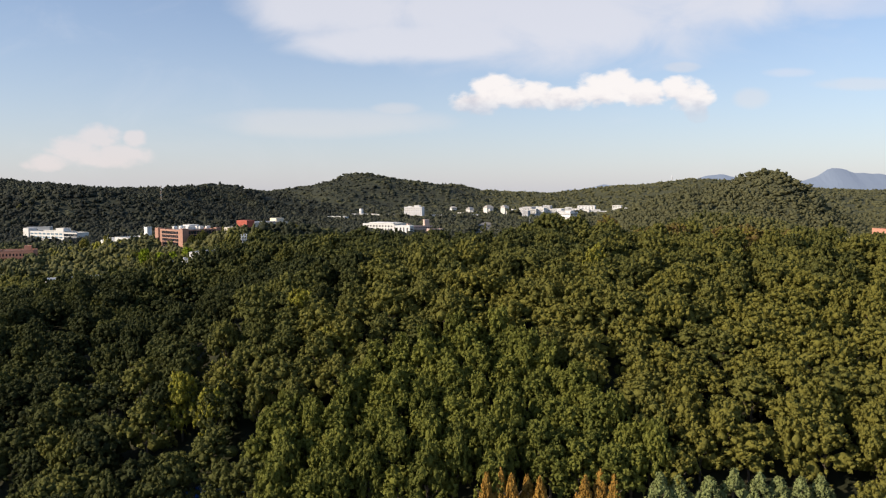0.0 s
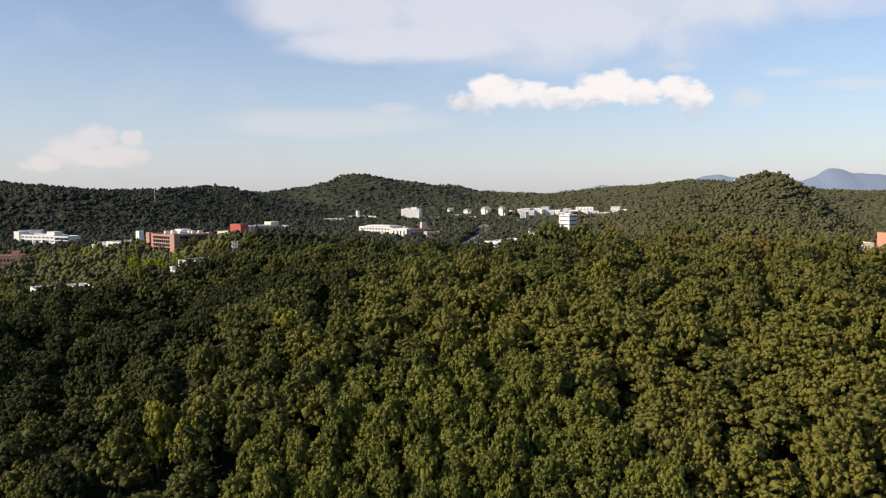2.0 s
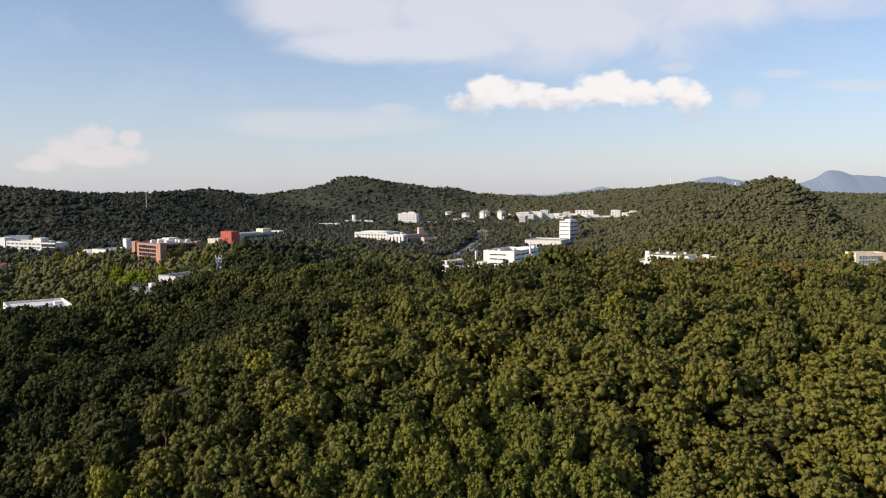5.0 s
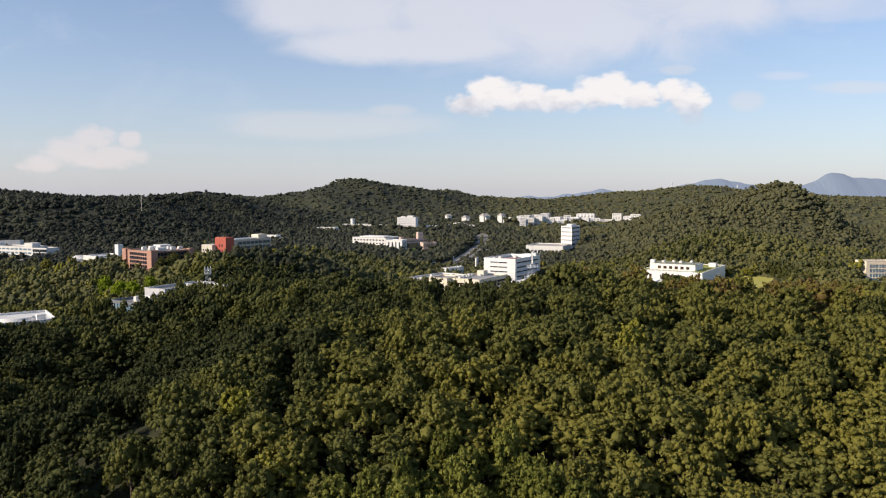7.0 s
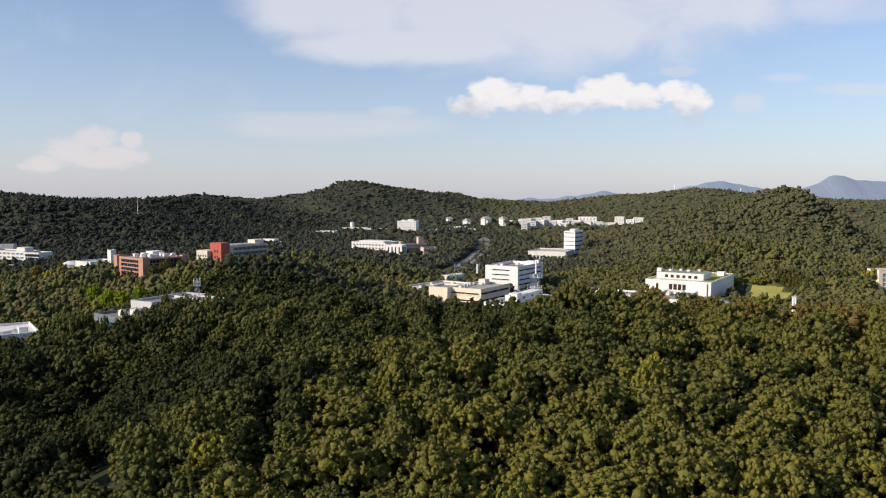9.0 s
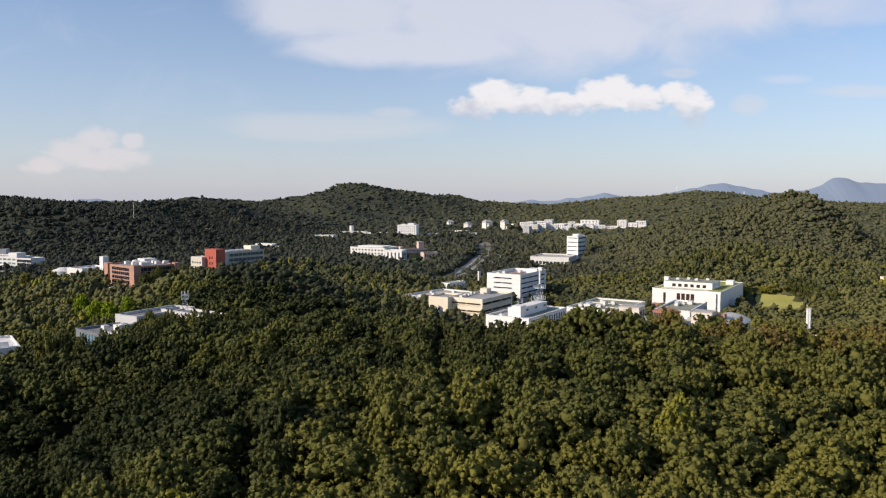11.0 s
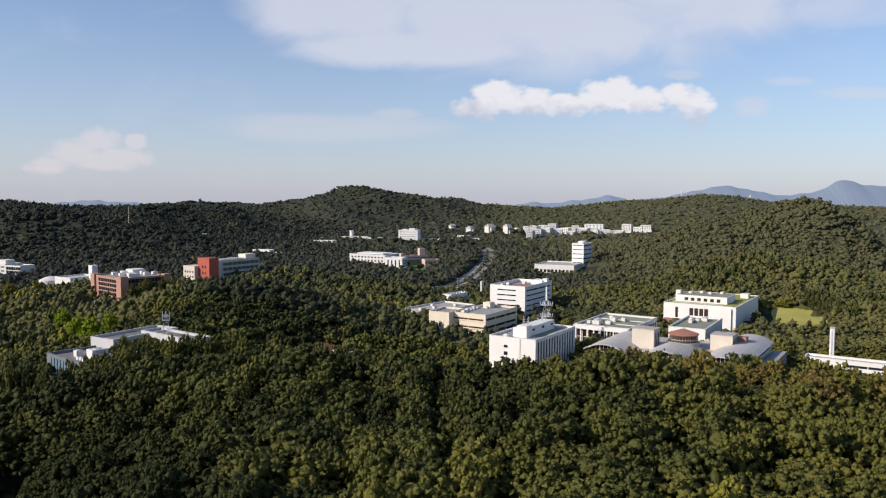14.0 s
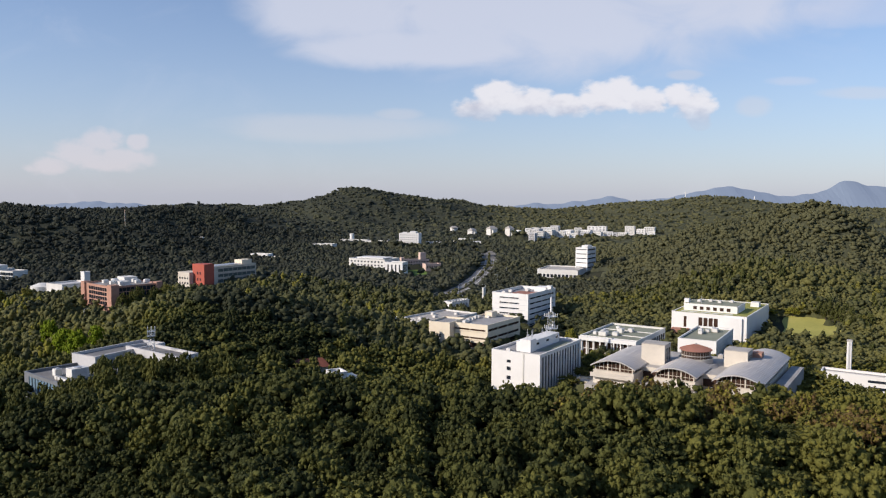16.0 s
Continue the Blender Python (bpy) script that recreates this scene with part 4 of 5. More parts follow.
# little things between the near trees
sb = building("small_hut", -31.5, 371, 61, 30, 5, 6, 8.4, "small white flat-roofed hut in the woods", white, roofgrey, pad=2)
rr = thing("tiled_house", -58, 448, float(ground_at(-58, 448)) + 2.5, 25, "house with a rust-red tiled roof among trees", "house")
part("annexe", blocks((5, 0.5, -4, 9, 5.5, 6.6)), white2, sb)
part("wall", blocks((0, 0, -9, 14, 8, 3.2)), beige, rr)
bm = bmesh.new()
vs = [bm.verts.new(p) for p in ((-0.8, -0.8, 3.2), (14.8, -0.8, 3.2), (14.8, 8.8, 3.2), (-0.8, 8.8, 3.2), (1.5, 4, 6.4), (12.5, 4, 6.4))]
for q in ((0, 1, 5, 4), (2, 3, 4, 5), (3, 0, 4), (1, 2, 5), (3, 2, 1, 0)):
    bm.faces.new([vs[i] for i in q])
part("hip_roof", bm, rusttile, rr)
BUILT.append((-58, 448, radians(25), 14, 8, 3))
shed = thing("blue_shed", -48, 144.5, 37.2, 30, "shed with a bright blue metal roof and framed skylight", "shed")
part("wall", blocks((0, 0, -5, 9, 6, 3.0)), white2, shed)
part("metal_roof", blocks((-0.6, -0.6, 3.0, 9.6, 6.6, 3.25), *[(-0.6, -0.6 + 0.9 * i, 3.25, 9.6, -0.5 + 0.9 * i, 3.33) for i in range(8)]), bluemetal, shed)
part("skylight", blocks((2, 2, 3.35, 7, 6, 3.5)), paleglass, shed)
part("skylight_frame", blocks(*[(2 + 1.2 * i, 2, 3.5, 2.1 + 1.2 * i, 6, 3.6) for i in range(5)], *[(2, 2 + 1.3 * i, 3.5, 7, 2.1 + 1.3 * i, 3.6) for i in range(4)]), steel, shed)
BUILT.append((-48, 144.5, radians(30), 9, 6, 2))

# school group on the left bank of the avenue
sc1 = building("school_building", -58, 940, 47, 62, 30, 46, 12.5, "cream-white school building with flat roof", white2, roofgrey, west=(floors_of(12.5, 3, 1.2, 0.9), bays_of(45, 10, 0.5)), south=(floors_of(12.5, 3, 1.2, 0.9), bays_of(30, 6, 0.6)))
part("roof_canopy", blocks((6, 6, 12.5, 26, 40, 13.6)), white, sc1)
building("school_wing", -38, 922, 47, 70, 14, 20, 11, "white school wing with tall glazed bays", white, roofgrey, west=([(1, 8.6)], bays_of(19, 4, 0.35)), south=([(1, 8.6)], bays_of(14, 4, 0.7)))
sc3 = building("pink_school", -40, 1002, 44, 24, 31, 14, 10, "pale pink school building with rows of windows", pinkwall, roofgrey, south=(floors_of(10, 3, 1.0, 0.7), bays_of(31, 9, 0.6)), west=(floors_of(10, 3, 1.0, 0.7), bays_of(13, 3, 0.3)))
part("clock_tower", blocks((21, 3, 9.1, 28, 9, 18)), pinkwall, sc3)
part("end_tower", blocks((-4, -1, -4, -0.1, 5, 13)), pinkwall, sc3)
building("pink_annex", -15, 985, 44, 20, 18, 12, 7, "low pale pink annex", pinkwall, roofgrey, south=([(2, 5)], bays_of(18, 6, 0.5)))

# far valley: white clinic, cylinder, huts, housing
whiteb = building("clinic_building", -31, 1225, 56, 78, 18, 29, 18, "white five-storey building among far woods", white, roofgrey, west=(floors_of(18, 5, 1.4, 0.9), bays_of(28, 9, 0.4)))
part("plant_room", blocks((4, 5, 17.1, 14, 14, 20.5), (4, 18, 17.1, 10, 24, 19.5)), white, whiteb)
wc = thing("water_tower", -135, 1296, 48, 0, "white cylindrical water tower", "tower")
part("shaft", drum(bmesh.new(), 0, 0, 0, 21, 3.4, 3.4, 20), white, wc)
part("cap", drum(bmesh.new(), 0, 0, 21, 22, 3.8, 3.4, 20), white2, wc)
r2 = random.Random(5)
for x, y, a, b, h, mt in ((-150, 1190, 30, 16, 9, white2), (-170, 1260, 22, 12, 7, white2), (-110, 1270, 40, 14, 8, white2), (-85, 1250, 26, 14, 7, white2), (-70, 1262, 18, 14, 8, white2), (0, 1240, 22, 12, 7, white), (22, 1262, 16, 12, 6, white),
                          (45, 1290, 26, 12, 8, white2), (60, 1255, 14, 10, 6, white), (-210, 1060, 24, 12, 9, white), (-196, 1050, 16, 10, 7, white2), (-330, 1180, 14, 10, 8, white2)):
    building("valley_block", x, y, float(ground_at(x, y)) + 1, r2.uniform(55, 85), b, a, h, "small pale flat-roofed block in the far valley", mt, r2.choice((roofgrey, bluemetal, roofgreen)), west=(floors_of(h, 2, 1.0, 0.8), bays_of(a - 1, 6, 0.5)), group="valley blocks")
for x, y, s in ((24, 1760, 0.8), (62, 1640, 0.95), (98, 1640, 1.1), (136, 1640, 0.95)):
    g0 = float(ground_at(x, y)) + 6
    hs = thing("villa", x, y, g0, r2.uniform(20, 60), "pale villa with a grey gabled roof on the far slope", "house", "villas")
    part("wall", blocks((0, 0, -6, 16 * s, 12 * s, 10 * s), (3 * s, -4 * s, -6, 10 * s, 0, 8 * s)), white2, hs)
    bm = bmesh.new()
    W, D, Z = 16 * s, 12 * s, 10 * s
    vs = [bm.verts.new(p) for p in ((-1, -1, Z), (W + 1, -1, Z), (W + 1, D + 1, Z), (-1, D + 1, Z), (3 * s, D / 2, Z + 5 * s), (W - 3 * s, D / 2, Z + 5 * s))]
    for q in ((0, 1, 5, 4), (2, 3, 4, 5), (3, 0, 4), (1, 2, 5), (3, 2, 1, 0)):
        bm.faces.new([vs[i] for i in q])
    part("roof", bm, concrete, hs)
    for i in range(4):
        for z in (2, 6):
            part("window", blocks((1.5 * s + 3.4 * s * i, -0.08, z, 3.2 * s + 3.4 * s * i, 0, z + 2)), glass, hs)
    BUILT.append((x, y, 0.6, W, D, 8))
row = [(188, 1600, 20, 24, 20), (208, 1640, 20, 30, 18), (232, 1660, 20, 26, 16), (258, 1650, 22, 24, 20), (226, 1720, 18, 16, 26), (280, 1690, 24, 20, 17), (306, 1700, 22, 22, 15), (330, 1720, 18, 26, 16), (352, 1760, 40, 24, 28),
       (362, 1700, 18, 20, 15), (386, 1720, 22, 18, 15), (412, 1760, 20, 16, 20), (430, 1740, 18, 16, 14), (455, 1760, 22, 16, 14), (250, 1760, 18, 16, 24), (176, 1560, 12, 26, 17), (196, 1590, 14, 22, 15), (214, 1600, 16, 20, 17), (240, 1610, 18, 18, 16), (266, 1615, 16, 18, 13), (290, 1625, 18, 16, 15), (316, 1640, 16, 16, 12),
       (342, 1650, 18, 16, 13), (300, 1760, 16, 14, 22), (190, 1730, 14, 12, 24), (206, 1760, 12, 12, 22), (395, 1680, 16, 14, 12), (420, 1700, 14, 14, 12), (160, 1700, 12, 12, 14), (445, 1720, 16, 14, 10)]
for x, y, b, a, h in row:
    building("housing_block", x, y, float(ground_at(x, y)) + 1.5, r2.uniform(60, 80), a, b, h * 0.82, "white apartment block in a far housing estate", r2.choice((white, white2, greywall)), roofgrey, west=(floors_of(h * 0.82, max(3, int(h / 4)), 1.0, 0.8), bays_of(b - 1, 5, 0.45)), group="housing estate", sink=10)

# street lamps and parked cars along the avenue
lamp = thing("street_lamp", 0, 0, 0, 0, "tall steel street lamp with a curved arm", "street lamp", "street lamps")
part("post", stick(bmesh.new(), (0, 0, 0), (0, 0, 9), 0.13, 6), steel, lamp)
bm = bmesh.new()
stick(bm, (0, 0, 9), (0.8, 0, 9.8), 0.09), stick(bm, (0.8, 0, 9.8), (2.6, 0, 10), 0.08)
part("arm", bm, steel, lamp)
part("lantern", blocks((2.3, -0.2, 9.85, 3.4, 0.2, 10.05)), white2, lamp)
first = True
for x, y, rz in ((-40, 640, 30), (-62, 655, 30), (-25, 690, 20), (-3, 735, 10), (20, 735, 190), (18, 800, 10), (42, 800, 190), (36, 860, 10), (58, 875, 190), (48, 930, 10), (72, 945, 190), (62, 1000, 0), (-90, 650, 40), (-215, 590, 20)):
    m = pose(x, y, float(ground_at(x, y)), 0, 0, rz)
    if first:
        lamp.matrix_world, first = m, False
    else:
        copy_thing(lamp, m)
carpaints = [paint(f"car paint {n}", c, 0.3, 0.05, 1.0) for n, c in (("white", (0.75, 0.75, 0.75)), ("silver", (0.45, 0.46, 0.48)), ("black", (0.03, 0.03, 0.035)), ("blue", (0.05, 0.10, 0.25)))]


def car(x, y, rz, mat, word):
    ob = thing("car", x, y, float(ground_at(x, y)) + 0.4, rz, f"{word} saloon car parked on asphalt", "car", "parked cars")
    bm = block(bmesh.new(), -2.2, -0.88, 0.3, 2.2, 0.88, 0.95, 0.15)
    c = [bm.verts.new(p) for p in ((-1.6, -0.8, 0.94), (1.1, -0.8, 0.94), (1.1, 0.8, 0.94), (-1.6, 0.8, 0.94), (-1.0, -0.65, 1.45), (0.5, -0.65, 1.45), (0.5, 0.65, 1.45), (-1.0, 0.65, 1.45))]
    for q in ((4, 5, 6, 7), (0, 1, 5, 4), (1, 2, 6, 5), (2, 3, 7, 6), (3, 0, 4, 7)):
        bm.faces.new([c[i] for i in q])
    part("body", bm, mat, ob)
    part("side_window", blocks((-1.05, -0.82, 1.0, 0.6, -0.74, 1.35), (-1.05, 0.74, 1.0, 0.6, 0.82, 1.35)), glass, ob)
    for wx in (-1.35, 1.35):
        for wy in (-0.86, 0.86):
            bm = bmesh.new()
            bmesh.ops.create_cone(bm, cap_ends=True, segments=12, radius1=0.33, radius2=0.33, depth=0.22, matrix=pose(wx, wy, 0.33, 90))
            part("wheel", bm, glass, ob)


words = ("white", "silver", "black", "blue")
for i, (x, y, rz) in enumerate(((205, 620, 20), (209, 622, 20), (213, 618, 25), (203, 627, 10), (5, 745, 72), (22, 770, 250), (30, 830, 66), (52, 890, 246), (-60, 648, 10), (-48, 646, 12), (24, 622, 60), (30, 634, 60), (66, 970, 75))):
    car(x, y, rz, carpaints[i % 4], words[i % 4])

# open ground in front of the buildings
CLEAR += [(190, 445, 12), (205, 440, 12), (220, 436, 12), (190, 462, 15), (205, 455, 14), (222, 452, 14), (335, 612, 16), (345, 590, 14), (150, 898, 18), (125, 905, 20), (110, 925, 14), (165, 925, 16), (150, 880, 10),
          (126, 498, 14), (140, 490, 12), (160, 545, 14), (172, 565, 12), (150, 560, 14), (165, 590, 14), (135, 575, 10), (60, 440, 8), (50, 432, 7), (72, 440, 8), (18, 545, 8),
          (20, 575, 10), (60, 620, 12), (80, 600, 10), (-30, 900, 14), (-45, 925, 8), (-20, 960, 14), (-16, 985, 12), (-45, 905, 9), (-58, 915, 9), (-70, 925, 9), (-30, 915, 12), (-20, 930, 12), (-34, 975, 12), (-12, 975, 9), (-6, 990, 9)]
CLEAR += [(x, y, 14) for x in range(150, 340, 24) for y in (1520, 1545, 1570)]
CLEAR += [(x, y, 20) for x in range(180, 470, 22) for y in (1590, 1620, 1650, 1690, 1730, 1770)]
CLEAR += [(x, y, 11) for x in range(-140, 70, 16) for y in (1170, 1190, 1205, 1240)]
CLEAR += [(x, y, 12) for x in range(15, 170, 16) for y in (1590, 1615)]
CLEAR += [(*onto(CX, CY, HD, u, -w), 8.5) for u in (-8, -18, -26) for w in range(-4, 72, 9)]
CLEAR += [(-335, 592, 12), (-350, 598, 12), (-322, 598, 10), (-345, 580, 10), (120, 890, 12), (135, 885, 12), (105, 905, 12),
          (215, 590, 10), (222, 604, 10), (232, 615, 12), (240, 600, 12), (228, 585, 10), (245, 620, 8), (-445, 850, 9), (-425, 846, 9), (-405, 840, 9), (-460, 855, 9)]
CLEAR += [(325, 602, 13), (312, 590, 12), (338, 600, 12)]
CLEAR += [(45, 640, 9), (55, 632, 9), (68, 636, 8), (80, 642, 8), (40, 628, 9), (92, 660, 8), (-23, 882, 8), (-25, 897, 11), (-14, 892, 8), (-32, 890, 8), (-16, 908, 10), (-10, 925, 9), (-8, 945, 9), (-40, 985, 8), (-25, 990, 8), (-10, 975, 8),
          (-5, 700, 10), (-15, 690, 10), (-22, 705, 8), (5, 720, 10)]
CLEAR += [(-127, 346, 12), (-123, 332, 12), (-118, 318, 9), (-186, 404, 9), (-174, 411, 9), (-190, 394, 9), (-178, 398, 9)]
CLEAR += [(330 - 6.0 * k, 622 - 10.5 * k, 12) for k in range(7)]
CLEAR += [(-181, 499, 9), (-176, 486, 9), (-166, 480, 9), (-191, 498, 9), (-184, 488, 8), (-198, 518, 7), (-160, 484, 6), (-31, 361, 5), (-27, 363, 5)]

# ---- woods ----
rng = np.random.default_rng(7)


def ico(sub):
    bm = bmesh.new()
    bmesh.ops.create_icosphere(bm, subdivisions=sub, radius=1.0)
    v = np.array([x.co[:] for x in bm.verts])
    f = np.array([[x.index for x in p.verts] for p in bm.faces])
    bm.free()
    return v, f


ICO1 = ico(1)


OCTA = (np.array([(1, 0, 0), (0, 1, 0), (-1, 0, 0), (0, -1, 0), (0, 0, 1), (0, 0, -1)], float),
        np.array([(0, 1, 4), (1, 2, 4), (2, 3, 4), (3, 0, 4), (1, 0, 5), (2, 1, 5), (3, 2, 5), (0, 3, 5)]))


def unit(v):
    return v / np.linalg.norm(v, axis=-1, keepdims=True)


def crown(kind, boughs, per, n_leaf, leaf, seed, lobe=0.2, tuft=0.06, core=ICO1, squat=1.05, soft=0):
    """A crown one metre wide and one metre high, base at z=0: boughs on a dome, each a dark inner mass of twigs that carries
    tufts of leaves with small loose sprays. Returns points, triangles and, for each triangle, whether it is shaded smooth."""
    r = np.random.default_rng(seed)
    V, F, K, n = [], [], [], 0

    def add(v, f, smooth_):
        nonlocal n
        V.append(v), F.append(f + n), K.append(np.full(len(f), smooth_, np.int32))
        n += len(v)

    lean, turn = r.uniform(-0.08, 0.08, 2), r.uniform(0, 6.28)
    for i in range(boughs):
        h = ((i + 0.5) / boughs) ** 0.8
        if kind == "cone":
            spread, R = 0.40 * (1 - h) ** 0.85, lobe * (1.05 - 0.6 * h)
        elif kind == "tall":
            spread, R = 0.29 * math.sqrt(max(0.02, 1 - h ** 2.6)), lobe * (1 - 0.1 * h)
        else:
            spread, R = 0.33 * math.sqrt(max(0.02, 1 - h ** 2.0)), lobe * (1.08 - 0.12 * h)
        a = turn + i * 2.4 + r.uniform(-0.5, 0.5)
        spread *= r.uniform(0.8, 1.1)
        R *= r.uniform(0.85, 1.15)
        c = np.array([spread * math.cos(a) + lean[0] * h, spread * math.sin(a) + lean[1] * h, 0.16 + 0.66 * h + r.uniform(-0.04, 0.04)])
        size = np.array([R, R, R * (0.85 if kind == "round" else 1.15)])
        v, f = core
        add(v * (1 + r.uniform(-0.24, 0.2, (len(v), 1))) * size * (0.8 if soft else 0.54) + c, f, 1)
        d = r.normal(size=(per, 3))
        d[:, 2] = np.abs(d[:, 2]) * 1.15 - 0.45
        d = unit(d + 0.35 * unit(c - (0, 0, 0.3)))
        tips = c + d * size * r.uniform(0.76, 1.04, (per, 1))
        for tip, way in zip(tips, d):
            w = tuft * r.uniform(0.65, 1.35)
            q, g = OCTA
            turned = np.linalg.qr(r.normal(size=(3, 3)))[0]
            add(q * (1 + r.uniform(-0.25, 0.25, (6, 1))) @ turned * (w, w, w * squat) + tip, g, 1)
            if not n_leaf:
                continue
            e = unit(r.normal(size=(n_leaf, 3)) + way * 0.8)
            p = tip + e * w * r.uniform(0.75, 1.35, (n_leaf, 1))
            up = unit(0.8 * e + r.normal(scale=0.5, size=(n_leaf, 3)))
            sd = unit(np.cross(up, r.normal(size=(n_leaf, 3))))
            t, L = np.cross(up, sd), leaf * r.uniform(0.55, 1.35, (n_leaf, 1))
            k = 3 * np.arange(n_leaf)
            add(np.stack([p - sd * L - t * L * 0.55, p + t * L, p + sd * L - t * L * 0.55], 1).reshape(-1, 3), np.stack([k, k + 1, k + 2], 1), 0)
    return np.concatenate(V), np.concatenate(F), np.concatenate(K)


def mesh_of(name, v, f, mats, tint=None, kinds=None):
    me = bpy.data.meshes.new(name)
    me.vertices.add(len(v)), me.loops.add(3 * len(f)), me.polygons.add(len(f))
    me.vertices.foreach_set("co", np.asarray(v, np.float32).ravel())
    me.loops.foreach_set("vertex_index", np.asarray(f, np.int32).ravel())
    me.polygons.foreach_set("loop_start", np.arange(0, 3 * len(f), 3, dtype=np.int32))
    if tint is not None:
        me.attributes.new("tint", "FLOAT", "POINT").data.foreach_set("value", np.asarray(tint, np.float32))
    if kinds is not None:
        me.polygons.foreach_set("use_smooth", np.asarray(kinds, bool))
    me.update()
    for m in mats:
        me.materials.append(m)
    return me


def free(x, y):
    ok = np.ones(len(x), bool)
    for bx, by, hd, a, b, pad in BUILT:
        u = (x - bx) * math.cos(hd) + (y - by) * math.sin(hd)
        v = -(x - bx) * math.sin(hd) + (y - by) * math.cos(hd)
        ok &= ~((u > -pad) & (u < a + pad) & (v > -pad) & (v < b + pad))
    for cx, cy, r in CLEAR:
        ok &= (x - cx) ** 2 + (y - cy) ** 2 > r * r
    return ok


def stand(y0, y1, step, margin=25.0):
    """Planting places on a jittered grid inside the wedge of land that the flight looks over."""
    ys = np.arange(y0, y1, step * 0.87)
    out = []
    for j, y in enumerate(ys):
        half = 0.60 * y + margin
        xs = np.arange(-half, half, step) + (j % 2) * step / 2
        out.append(np.stack([xs, np.full(len(xs), y)], 1))
    p = np.concatenate(out)
    p += rng.uniform(-0.32, 0.32, p.shape) * step
    return p[free(p[:, 0], p[:, 1])]


def field(x, y, s, k):
    return np.sin(x / s + k) * np.cos(y / s * 1.3 + 2 * k) + 0.6 * np.sin(x / s * 2.3 + y / s * 1.7 + k)


# leaf tone by place: random and regional colour, with some shade painted in
def tint_of(x, y):
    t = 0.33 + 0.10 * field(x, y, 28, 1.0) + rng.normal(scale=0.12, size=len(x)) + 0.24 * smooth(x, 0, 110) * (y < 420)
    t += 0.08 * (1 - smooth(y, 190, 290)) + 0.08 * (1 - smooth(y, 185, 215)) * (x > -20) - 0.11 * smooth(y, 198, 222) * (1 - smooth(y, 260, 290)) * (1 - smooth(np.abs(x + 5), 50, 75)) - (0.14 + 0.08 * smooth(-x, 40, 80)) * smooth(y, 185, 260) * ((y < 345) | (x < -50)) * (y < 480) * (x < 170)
    # darker leaves to the left: shade of those slopes, carried by the tint
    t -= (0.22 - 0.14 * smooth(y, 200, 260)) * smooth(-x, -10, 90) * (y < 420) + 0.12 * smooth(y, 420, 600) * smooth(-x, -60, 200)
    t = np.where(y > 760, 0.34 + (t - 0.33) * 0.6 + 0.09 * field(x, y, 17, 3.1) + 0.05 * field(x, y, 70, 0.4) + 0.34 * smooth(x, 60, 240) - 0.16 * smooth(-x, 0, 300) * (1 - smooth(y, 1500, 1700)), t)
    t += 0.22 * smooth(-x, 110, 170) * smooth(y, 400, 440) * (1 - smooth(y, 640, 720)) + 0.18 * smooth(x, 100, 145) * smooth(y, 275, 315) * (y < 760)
    # painted shade of the hollow east of the knoll
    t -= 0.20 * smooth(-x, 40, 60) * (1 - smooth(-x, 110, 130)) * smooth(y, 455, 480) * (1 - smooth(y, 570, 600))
    # likewise the shaded foot of the left-hand wood, darkened by colour
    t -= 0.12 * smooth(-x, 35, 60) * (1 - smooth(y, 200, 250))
    t = np.clip(t, 0.02, 0.62)
    t = np.where(rng.random(len(x)) < np.where(y > 700, 0.002, 0.004), 0.80, t)
    rust = (np.hypot((x - 88) / 60, (y - 288) / 36) + 0.15 * field(x, y, 14, 4.0) < 1) & (rng.random(len(x)) < 0.40)
    return np.where(rust, 0.97, t)


def lowness(x, y):
    """Garden trees among the buildings are smaller than those of the woods."""
    campus = smooth(x, 20, 60) * (1 - smooth(x, 250, 300)) * smooth(y, 395, 430) * (1 - smooth(y, 640, 700))
    avenue = smooth(x, -40, 0) * (1 - smooth(x, 180, 210)) * smooth(y, 640, 700) * (1 - smooth(y, 960, 1040))
    return 1 - 0.38 * np.maximum(campus, avenue) - 0.15 * smooth(y, 345, 380) * (1 - smooth(y, 420, 450)) * smooth(x, 0, 40)


def wood(name, p, templates, wide, tall, label, dz=0.0, tint=None, spread=0.22, mat=None):
    """Many trees joined in one mesh."""
    V, F, T, K, n = [], [], [], [], 0
    z = ground_at(p[:, 0], p[:, 1])
    tint = tint_of(p[:, 0], p[:, 1]) if tint is None else tint
    pick = rng.integers(0, len(templates), len(p))
    low = lowness(p[:, 0], p[:, 1])
    w = wide * rng.uniform(1 - spread, 1 + spread, len(p)) * (0.5 + 0.5 * low)
    h = tall * rng.uniform(1 - spread, 1 + spread * 0.8, len(p)) * low
    a = rng.uniform(0, 2 * math.pi, len(p))
    for k, (tv, tf, tk) in enumerate(templates):
        m = pick == k
        if not m.any():
            continue
        c, s = np.cos(a[m])[:, None], np.sin(a[m])[:, None]
        x = (tv[:, 0] * c - tv[:, 1] * s) * w[m][:, None] + p[m, 0][:, None]
        y = (tv[:, 0] * s + tv[:, 1] * c) * w[m][:, None] + p[m, 1][:, None]
        zz = tv[:, 2] * h[m][:, None] + (z[m] + dz)[:, None]
        V.append(np.stack([x, y, zz], -1).reshape(-1, 3))
        cnt = m.sum()
        F.append((tf[None] + (n + len(tv) * np.arange(cnt))[:, None, None]).reshape(-1, 3))
        T.append(np.repeat(tint[m], len(tv)))
        K.append(np.tile(tk, cnt))
        n += len(tv) * cnt
    me = mesh_of(name, np.concatenate(V), np.concatenate(F), (mat or leaf_mat,), np.concatenate(T), np.concatenate(K))
    return tagged(new(name, me), label, "woods", kind="stuff")


